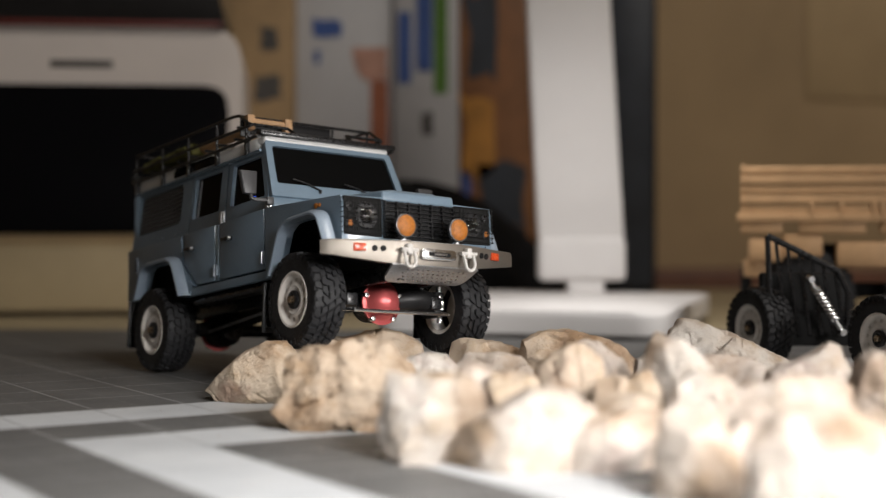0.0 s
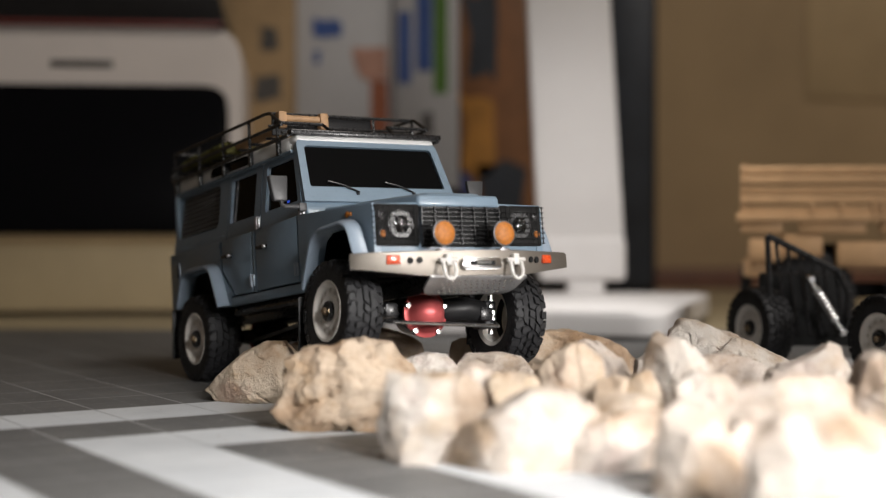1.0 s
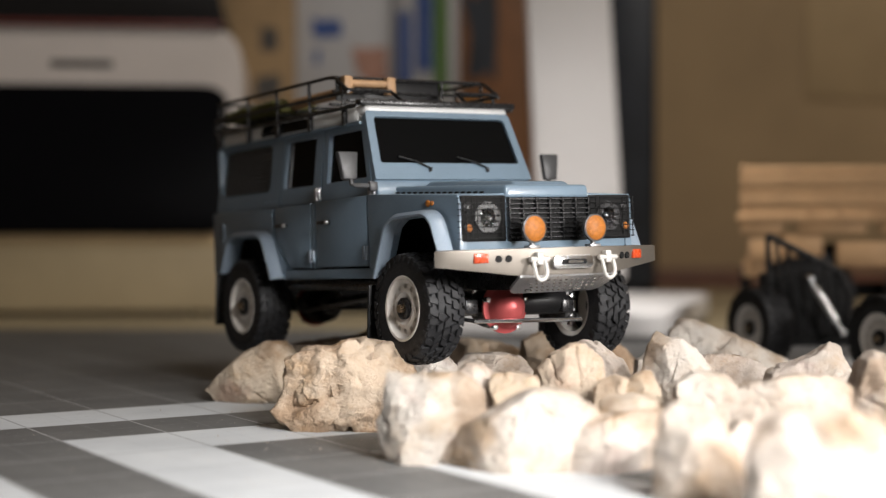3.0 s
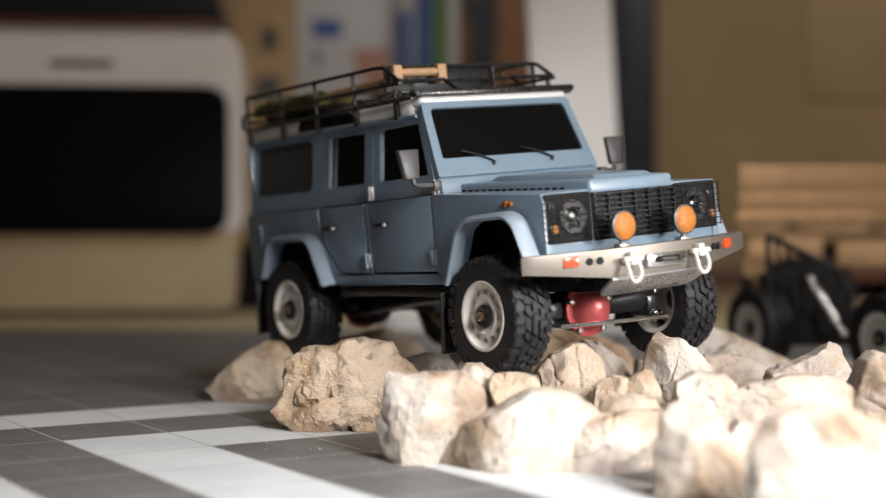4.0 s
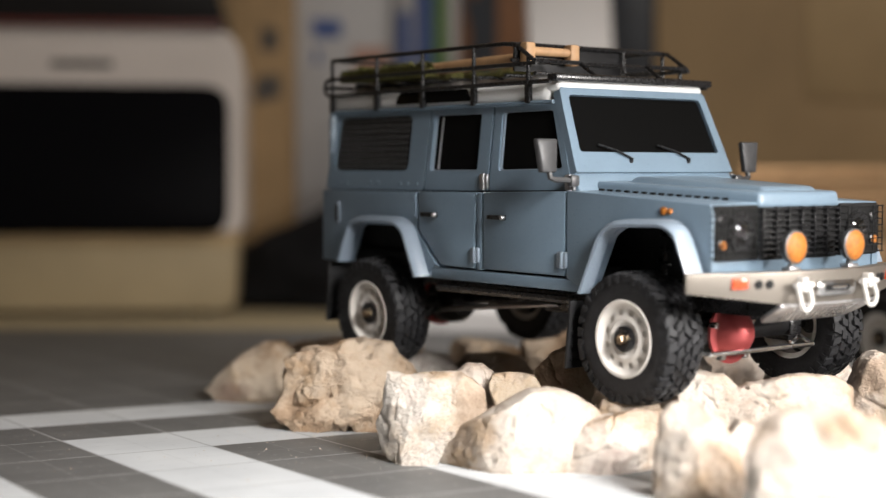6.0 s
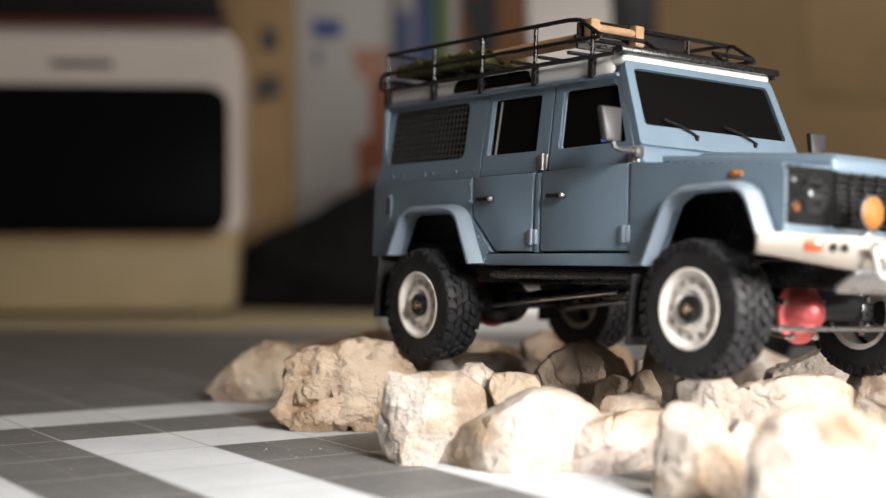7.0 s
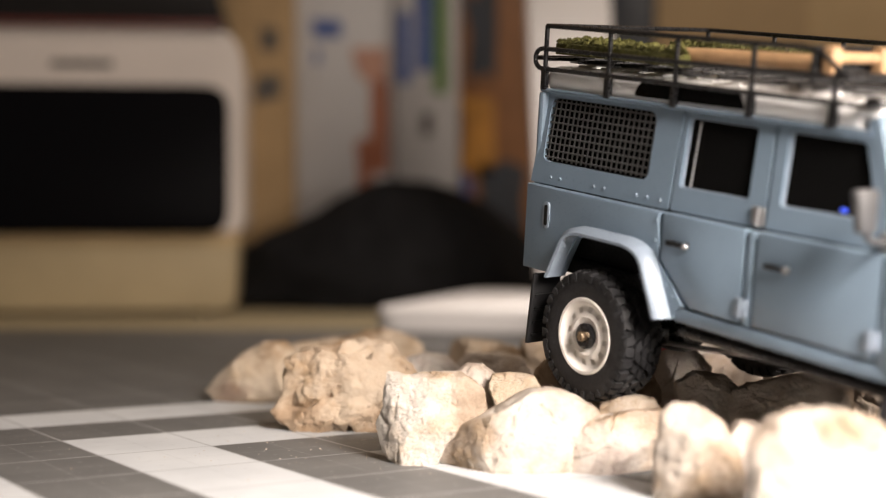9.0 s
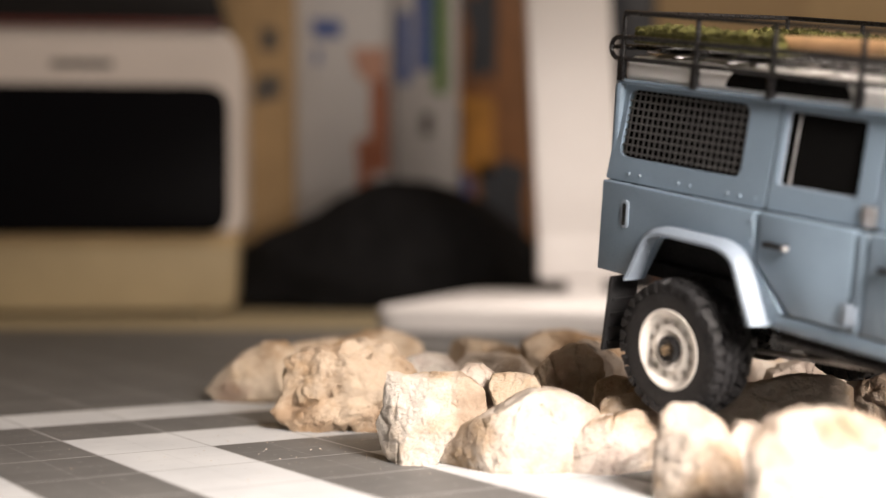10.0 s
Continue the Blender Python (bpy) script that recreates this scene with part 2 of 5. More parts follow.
BENCH = worn("beige_bench_laminate", (0.42, 0.35, 0.22), 0.5, vary=0.15, scale=9, grain=300, bump=0.05)
WALL = worn("brown_wall_paint", (0.44, 0.315, 0.175), 0.75, vary=0.12, scale=4, grain=250, bump=0.1)
PLASTER = worn("warm_white_plaster", (0.62, 0.57, 0.5), 0.85, vary=0.06, scale=3, grain=200, bump=0.1)
FLOORING = worn("dark_floor", (0.16, 0.11, 0.08), 0.6, vary=0.2, scale=3)
REDWOOD = worn("reddish_wood_rail", (0.16, 0.065, 0.035), 0.5, vary=0.25, scale=14)


def setting():
    bench = slab("ground", -1.6, 1.6, -0.5, 2.2, -0.045, -0.0035, BENCH, 0.003)
    tagged(bench, "beige laminate workbench top under the cutting mat", "workbench", kind="structure")
    tagged(slab("floor", -2.6, 2.6, -2.6, 2.32, -0.95, -0.9, FLOORING), "dark floor below the bench", "floor", kind="structure")
    tagged(slab("wall_north", -2.6, 2.6, 2.3, 2.42, -0.9, 2.4, WALL), "brown painted wall behind the bench", "wall", kind="structure")
    tagged(slab("wall_south", -2.6, 2.6, -2.72, -2.6, -0.9, 2.4, PLASTER), "plain plaster wall", "wall", kind="structure")
    tagged(slab("wall_west", -2.72, -2.6, -2.6, 2.3, -0.9, 2.4, PLASTER), "plain plaster wall", "wall", kind="structure")
    tagged(slab("wall_east", 2.6, 2.72, -2.6, 2.3, -0.9, 2.4, WALL), "brown painted side wall", "wall", kind="structure")
    tagged(slab("ceiling", -2.6, 2.6, -2.6, 2.3, 2.4, 2.5, PLASTER), "plain ceiling", "ceiling", kind="structure")
    tagged(slab("trim", -1.6, 1.6, 2.2, 2.296, -0.03, 0.024, REDWOOD, 0.004), "dark reddish wooden rail along the wall", "trim", kind="structure")


def cutting_mat():
    bm = bmesh.new()
    # the mat lies turned on the bench; its far rim runs across behind the truck
    turn = Matrix.Rotation(radians(-MAT_TURN), 2)
    far = [(-1.2, 1.32), (-1.2, -0.4), (1.3, -0.4), (1.3, 1.25)]
    outline = rounded([tuple(turn @ (Vector(p) - Vector(MAT_ORIGIN))) for p in far], 0.03)
    prism(bm, outline, lambda a, b: (a, b, 0.0), lambda a, b: (a, b, -0.003), 0.0006)
    ob = part("cutting_mat", bm, mat_material(), unit=1)
    ob.matrix_world = pose(*MAT_ORIGIN, 0, 0, 0, MAT_TURN)
    tagged(ob, "dark grey cutting mat with pale nested stripes and grid lines", "cutting mat")


# ---- the rocks ----
def rock(x, y, deep, seed, outline, label, tan=False, knobs=0.6, cuts=()):
    """A broken limestone lump: its upright outline (mm) swelled to a depth, cut by random planes, then chipped and roughened."""
    rnd = random.Random(seed)
    top = max(b for _, b in outline)
    mid = Vector((0.0, top * 0.42))
    edge = [(Vector(p) - mid) * 1.035 for p in outline]

    def reach(c, s):
        """Distance from the middle to the outline in one direction."""
        best = 0.0
        for a, b in zip(edge, edge[1:] + edge[:1]):
            e = b - a
            den = c * e.y - s * e.x
            if abs(den) > 1e-9:
                t, u = (a.x * e.y - a.y * e.x) / den, (a.x * s - a.y * c) / den
                if t > 0 and -1e-6 <= u <= 1 + 1e-6:
                    best = max(best, t)
        return best
    bm = bmesh.new()
    bmesh.ops.create_icosphere(bm, subdivisions=6 if deep > 16 else 5, radius=1.0)
    off = Vector([rnd.uniform(-50, 50) for _ in range(3)])
    size = 0.5 * (max(e.x for e in edge) - min(e.x for e in edge) + top) / 2
    for v in bm.verts:
        d = v.co
        r = math.hypot(d.x, d.z)
        c, s = (d.x / r, d.z / r) if r > 1e-6 else (1.0, 0.0)
        k = reach(c, s) * r ** 0.5
        v.co = Vector((c * k, math.copysign(abs(d.y) ** 0.75, d.y) * deep, s * k))
    faces = [(Vector(c[:3]).normalized(), c[3]) for c in cuts]
    for _ in range(14):
        n = Vector((rnd.gauss(0, 0.5), rnd.choice((-1, -1, 1)) * rnd.uniform(0.8, 1.3), rnd.gauss(0.2, 0.5))).normalized()
        faces.append((n, rnd.uniform(0.70, 0.93)))
    for n, share in faces:
        limit = max(v.co.dot(n) for v in bm.verts) * share
        for v in bm.verts:
            over = v.co.dot(n) - limit - 0.03 * size * noise.noise(v.co / size * 2.4 + off + n * 9)
            if over > 0:
                v.co -= n * over * 0.96
    for v in bm.verts:
        q, d = v.co / size, v.co.normalized()
        ridge = 1 - abs(noise.noise(q * 1.9 + off * 2)) * 2
        crack = noise.noise(q * 1.3 + off * 3)
        step = noise.noise(q * 2.6 - off)
        lift = knobs * (0.075 * noise.fractal(q * 2.4 + off, 0.85, 2.1, 6) + 0.05 * ridge + 0.07 * max(-0.25, min(0.25, step * 3)))
        lift -= 0.13 * knobs * math.exp(-(crack / 0.045) ** 2) * (noise.noise(q * 1.1 - off) > 0.0)
        lift += 0.012 * noise.noise(q * 11 + off) + 0.008 * noise.noise(q * 27 + off)
        v.co += d * lift * size
    for v in bm.verts:
        v.co.z = max(v.co.z + mid.y, 0.0)
    ob = part("rock", bm, TAN_ROCK if tan else ROCK, smooth=38)
    ob.matrix_world = pose(x, y, 0)
    return tagged(ob, label, "rock", "rocks on the mat")


def rocks():
    # x, y, half depth, seed, outline, label
    rock(-0.0980, 0.772, 24, 11, [(-24.0, 5.8), (-14.4, 15.7), (-5.1, 23.9), (6.6, 30.3), (15.9, 30.0), (24.0, 20.4), (22.6, 2.9), (15.3, -2.0), (-5.1, -2.0), (-18.2, 0.0)], "ochre-tan pointed limestone rock", True, 0.4, ((0, -0.7, -0.7, 0.75), (-0.3, -0.7, 0.65, 0.75)))
    rock(-0.0492, 0.825, 24, 12, [(-42.3, -0.0), (-36.7, 23.6), (-20.5, 26.8), (-1.9, 28.6), (14.3, 32.4), (24.6, 31.1), (35.5, 24.3), (42.3, 10.9), (42.3, -2.0)], "long ochre-tan limestone rock", True)
    rock(-0.0422, 0.670, 26, 13, [(-30.6, 9.0), (-27.6, 17.1), (-25.5, 29.3), (-16.9, 34.8), (-3.8, 35.6), (6.3, 37.3), (16.9, 35.6), (24.0, 28.5), (30.6, 19.6), (28.6, 5.7), (15.9, -2.0), (-1.8, -2.0), (-15.7, -2.0), (-25.8, 3.2)], "lumpy ochre limestone rock with a dark cleft", True, 1.3, ((0.1, -0.8, -0.6, 0.72), (-0.6, -0.7, 0.1, 0.8), (0.4, -0.6, 0.6, 0.8)))
    rock(-0.0046, 0.575, 21, 14, [(-20.6, 15.0), (-17.6, 20.7), (-16.3, 33.7), (-8.9, 32.4), (0.4, 33.3), (10.6, 33.3), (19.3, 27.6), (20.6, 18.9), (6.3, 9.2), (2.0, -1.0), (-5.0, -2.0), (-11.1, -1.9), (-18.0, 3.8)], "blocky pale pink limestone rock", False, 0.45, ((-0.8, -0.6, 0.05, 0.58), (0.3, -0.9, 0.25, 0.72), (0.0, -0.3, 0.95, 0.85)))
    rock(0.0122, 0.612, 18, 15, [(-9.7, 23.5), (-6.7, 29.5), (-2.5, 33.2), (3.5, 33.2), (8.1, 29.5), (10.9, 22.6), (7.2, 12.0), (-10.9, 9.7)], "pale cream rough limestone rock")
    rock(0.0289, 0.598, 13, 16, [(-10.4, 25.1), (-8.6, 30.9), (-1.6, 31.2), (7.7, 30.0), (10.4, 24.6), (8.6, 18.3), (-7.2, 16.1)], "small cracked ochre limestone rock", True)
    rock(0.0277, 0.560, 24, 17, [(-31.1, 2.9), (-26.0, 12.0), (-17.5, 16.8), (-6.6, 22.1), (4.4, 28.6), (10.8, 29.3), (20.5, 26.5), (27.7, 22.5), (31.1, 17.0), (28.5, 6.0), (18.0, -2.0), (-11.6, -2.0), (-24.3, -2.0)], "large smooth cream limestone rock", False, 0.4, ((-0.75, -0.62, -0.2, 0.7), (0.15, -0.85, 0.5, 0.68), (0.7, -0.7, -0.1, 0.72)))
    rock(0.0611, 0.556, 20, 18, [(-21.6, -2.0), (-20.4, 6.6), (-15.7, 12.9), (-3.6, 18.8), (7.8, 21.8), (19.1, 21.8), (21.6, 14.6), (21.2, -1.7), (5.2, -2.0)], "cream limestone rock with an ochre edge", False, 0.5, ((0.55, -0.75, -0.35, 0.55), (-0.4, -0.75, 0.5, 0.75)))
    rock(0.0710, 0.572, 12, 19, [(-12.3, 17.2), (-10.6, 22.8), (-7.6, 24.7), (1.5, 25.6), (9.3, 24.1), (12.3, 18.9), (8.0, 12.8), (-9.3, 12.8)], "small rounded cream limestone rock")
    rock(0.0848, 0.497, 17, 20, [(-14.3, 0.6), (-13.1, 15.6), (-11.8, 27.6), (-7.5, 31.0), (0.0, 30.6), (7.5, 25.0), (12.4, 17.1), (14.3, 7.2), (13.1, -2.0), (-12.4, -2.0)], "bright cream tall limestone rock", False, 0.45, ((-0.8, -0.6, 0, 0.72), (0.5, -0.8, 0.3, 0.7)))
    rock(0.1110, 0.440, 20, 21, [(-19.5, 12.7), (-18.3, 25.9), (-14.4, 32.6), (-5.4, 35.1), (2.9, 36.2), (8.2, 34.6), (14.5, 33.9), (18.2, 29.3), (19.5, 17.6), (17.8, -2.0), (-17.8, -2.0)], "bright squarish limestone rock")
    rock(0.0534, 0.638, 19, 22, [(-15.4, 20.7), (-12.3, 29.1), (-7.2, 34.6), (0.5, 39.0), (7.2, 39.4), (13.5, 32.7), (15.4, 23.1), (13.5, 13.4), (-13.5, 13.4)], "broken ochre limestone rock in the pile", True)
    rock(0.0711, 0.685, 20, 23, [(-15.3, 15.5), (-12.1, 33.6), (-5.9, 36.9), (0.8, 35.6), (10.1, 28.9), (15.3, 20.1), (15.3, 9.0), (-14.0, 9.0)], "grey-pink rounded limestone rock")
    rock(0.0693, 0.610, 12, 24, [(-7.6, 18.0), (-6.2, 26.1), (-0.2, 28.8), (5.8, 27.9), (7.6, 21.5), (5.8, 13.4), (-5.8, 13.4)], "small ochre rock among larger ones", True)
    rock(0.0808, 0.612, 12, 25, [(-7.9, 17.8), (-6.0, 26.3), (-1.4, 30.0), (4.2, 30.5), (7.9, 23.5), (6.5, 13.1), (-5.5, 13.1)], "small ochre rock among larger ones", True)
    rock(0.1003, 0.645, 17, 26, [(-16.1, 17.5), (-13.1, 28.4), (-11.2, 37.9), (-7.8, 43.7), (-2.9, 41.3), (2.4, 41.1), (9.2, 35.9), (15.1, 28.4), (16.1, 17.5), (10.7, 8.9), (-11.2, 8.9)], "upright split limestone rock", False, 0.6, ((-0.75, -0.65, 0.1, 0.55), (0.6, -0.7, 0.4, 0.7)))
    rock(0.1059, 0.575, 20, 27, [(-17.4, 14.6), (-15.6, 29.4), (-9.1, 33.7), (1.7, 32.4), (8.7, 27.2), (16.9, 17.9), (17.4, 5.9), (-15.6, 5.9)], "pale limestone rock with an orange stain")
    rock(0.1325, 0.568, 19, 28, [(-24.0, 17.7), (-21.4, 26.3), (-15.0, 30.1), (-2.1, 32.3), (8.1, 33.1), (17.1, 32.3), (22.3, 28.0), (24.0, 17.7), (21.0, 4.8), (-21.9, 4.8)], "low pale limestone rock")
    rock(0.1599, 0.655, 20, 29, [(-19.5, 16.3), (-16.1, 25.7), (-11.6, 28.7), (-4.7, 29.9), (2.7, 33.1), (10.1, 38.6), (14.3, 36.8), (16.1, 31.1), (18.0, 23.7), (19.5, 8.9), (-17.5, 8.9)], "pointed pale limestone rock")
    rock(0.1777, 0.600, 24, 30, [(-16.1, 9.0), (-14.9, 18.1), (-12.9, 25.3), (-8.8, 36.2), (-5.2, 38.9), (0.7, 38.0), (12.7, 31.7), (16.1, 18.1), (16.1, 4.5), (-15.6, 4.5)], "pale cream limestone rock with stains")
    rock(0.1543, 0.790, 24, 31, [(-36.8, 18.8), (-33.2, 34.3), (-26.1, 39.6), (-17.7, 39.0), (-3.4, 32.2), (6.1, 29.2), (15.7, 24.1), (30.0, 18.2), (36.8, 8.3), (35.3, -0.6), (-36.2, -0.6)], "sloping grey-pink limestone rock")
    rock(0.1351, 0.695, 18, 32, [(-18.1, 14.4), (-16.0, 24.8), (-12.3, 29.6), (0.8, 29.6), (12.3, 26.2), (18.1, 19.6), (17.3, 3.9), (-16.8, 3.9)], "yellowish limestone rock in the pile")
    rock(0.0731, 0.800, 20, 33, [(-32.0, 2.7), (-29.0, 28.1), (-19.3, 33.2), (-7.2, 33.5), (7.8, 30.5), (22.9, 25.1), (32.0, 14.2), (31.4, -0.3)], "ochre-tan rounded limestone rock", True)
    rock(0.0246, 0.815, 15, 34, [(-22.1, 1.1), (-19.7, 26.9), (-10.5, 28.8), (5.5, 26.3), (19.7, 21.4), (22.1, 1.1)], "small ochre-tan rock behind the pile", True)
    rock(0.0245, 0.720, 18, 35, [(-20.6, 3.4), (-17.9, 21.9), (-13.0, 27.4), (-0.5, 28.7), (12.5, 26.3), (19.0, 18.7), (20.6, 0.7)], "low pale limestone rock")
    rock(-0.0077, 0.715, 17, 36, [(-16.1, 4.1), (-14.4, 20.2), (-10.7, 25.6), (-1.5, 28.9), (9.3, 27.8), (15.2, 21.3), (16.1, 2.7)], "rounded pale limestone pebble")
    rock(0.1065, 0.520, 14, 37, [(-9.5, 4.3), (-7.9, 18.0), (-3.2, 22.3), (3.6, 21.5), (8.9, 14.1), (9.5, -1.6), (-8.1, -1.6)], "brownish limestone rock wedged between others")
    rock(0.1106, 0.740, 18, 38, [(-16.8, 6.6), (-14.0, 23.3), (-5.6, 28.4), (8.4, 26.7), (15.4, 16.4), (16.8, 3.8)], "pale cream limestone rock with stains")


def crumbs():
    """Stone chips and dust grains strewn round the rocks."""
    rnd = random.Random(77)
    bm = bmesh.new()
    for k in range(420):
        near = rnd.random() < 0.6
        x = rnd.gauss(-0.03, 0.05) if near else rnd.uniform(-0.28, 0.2)
        y = rnd.gauss(0.60, 0.06) if near else rnd.uniform(0.46, 0.95)
        r = rnd.choice((0.16, 0.2, 0.22, 0.3, 0.45)) * rnd.uniform(0.6, 1.2) / 1000
        t = rnd.uniform(0, 6.3)
        vs = [bm.verts.new((x + r * a * math.cos(t + b), y + r * a * math.sin(t + b), c * r)) for a, b, c in ((1, 0, 0), (1.2, 2.0, 0), (0.9, 4.1, 0), (0.3, 1, 1.1))]
        for f in ((0, 1, 2), (0, 1, 3), (1, 2, 3), (2, 0, 3)):
            bm.faces.new([vs[i] for i in f])
    ob = part("stone_chips", bm, ROCK, unit=1)
    tagged(ob, "pale stone chips and dust scattered on the mat", "stone chips", kind="stuff")


# ---- the truck ----
def side_y(z):
    """Half width of the upper body at a height."""
    return 46.6 - (z - 79.0) * 0.135


TRUCK_BASE = (-0.1284, 0.9419, 0.0061)


def wheel_meshes():
    bm = bmesh.new()
    prof = [(15.0, -10.5), (19.5, -11.4), (22.2, -11.0), (23.9, -9.2), (24.2, -4), (24.2, 4), (23.9, 9.2), (22.2, 11.0), (19.5, 11.4), (15.0, 10.5), (14.0, 9), (14.0, -9), (15.0, -10.5)]
    lathe(bm, prof, 60, caps=False)
    carcass, bm = bm, bmesh.new()
    rnd = random.Random(3)
    n = 32
    for k in range(n):
        for row in range(5):
            t = 2 * math.pi * (k + (0.5 if row % 2 else 0.0)) / n
            y0 = (-9.0, -4.6, 0.0, 4.6, 9.0)[row]
            outer = row in (0, 4)
            half, ly, lean = (1.8, 2.4, 0.5) if outer else (1.75, 2.0, 1.0)
            lean *= rnd.choice((-1, -0.4, 0.5, 1))
            half, ly, t = half * rnd.uniform(0.8, 1.05), ly * rnd.uniform(0.85, 1.12), t + rnd.uniform(-0.02, 0.02)
            r0, r1 = 23.2, (25.8 if not outer else 25.6) - rnd.uniform(0, 0.35)
            pts = []
            for r in (r0, r1):
                s = 1.0 if r == r0 else 0.88
                for dy, dt in ((-ly, -half), (ly, -half), (ly, half), (-ly, half)):
                    tt = t + (dt * s + lean * dy / ly) / r0
                    rr = r - (0.9 if outer and (dy * y0 > 0) else 0)
                    pts.append((rr * math.cos(tt), y0 + dy * s, rr * math.sin(tt)))
            hexa(bm, pts)
        t = 2 * math.pi * (k + 0.25) / n
        for y in (-11.2, 11.2):
            hexa(bm, [((r * math.cos(t + a)), y + b, r * math.sin(t + a)) for b in (-0.45, 0.45) for r, a in ((21.2, -0.035), (24.0, -0.05), (24.0, 0.05), (21.2, 0.03))])
    tread = bm
    bm = bmesh.new()
    prof = [(14.9, 9.6), (15.1, 10.4), (14.6, 10.9), (13.6, 10.7), (12.7, 8.9), (11.4, 8.2), (9.2, 8.7), (7.4, 9.5), (5.6, 8.6), (4.2, 8.3), (4.1, 7.2)]
    lathe(bm, prof, 60, skip=lambda k, s: k == 5 and s % 5 < 2, caps=False)
    lathe(bm, [(14.9, 9.6), (14.2, 6), (12.5, -9), (14.9, -10)], 40, caps=False)
    rim = bm
    # added plate closing the rim holes, tinted for the shade in the recesses
    bm = bmesh.new()
    lathe(bm, [(12.6, 7.75), (0.1, 7.7)], 30)
    back = bm
    bm = bmesh.new()
    lathe(bm, [(5.0, 6.5), (5.0, 10.4), (4.0, 11.2), (2.4, 10.8), (2.2, 10.2), (0.1, 10.2)], 16)
    hub = bm
    bm = bmesh.new()
    lathe(bm, [(2.1, 10.0), (2.1, 12.6), (1.7, 13.2), (0.1, 13.0)], 6)
    nut = bm
    for k in (carcass, tread, rim, back, hub, nut):
        bmesh.ops.scale(k, vec=(1, 0.82, 1), verts=k.verts)
    return carcass, tread, rim, back, hub, nut


def build_wheel(truck, name, first=None):
    w = new(name)
    w.parent = truck
    w.empty_display_size = 0.01
    if first is None:
        tyre, tread, rim, back, hub, nut = wheel_meshes()
        tagged(part("tread", tread, RUBBER, w, "blocky black rubber tread"), kind="stuff")
        part("tyre", tyre, RUBBER, w, "black rubber off-road tyre with blocky tread")
        part("rim", rim, CREAM, w, "cream steel-style rim with round holes")
        part("brake_disc", back, RIM_SHADE, w)
        part("hub", hub, SATIN, w, "black wheel hub")
        part("wheel_nut", nut, BRASS, w, "small brass wheel nut", 20)
    else:
        for c in first.children:
            k = c.copy()
            scene.collection.objects.link(k)
            k.parent = w
    return w


ARCH_REAR = [(-31, 38), (-22, 55.5), (-16, 57.5), (12.5, 57.5), (19, 55), (29, 34)]
ARCH_FRONT = [(138, 34), (149, 57), (155, 60.5), (181, 61.5), (187, 58.5), (193, 45)]


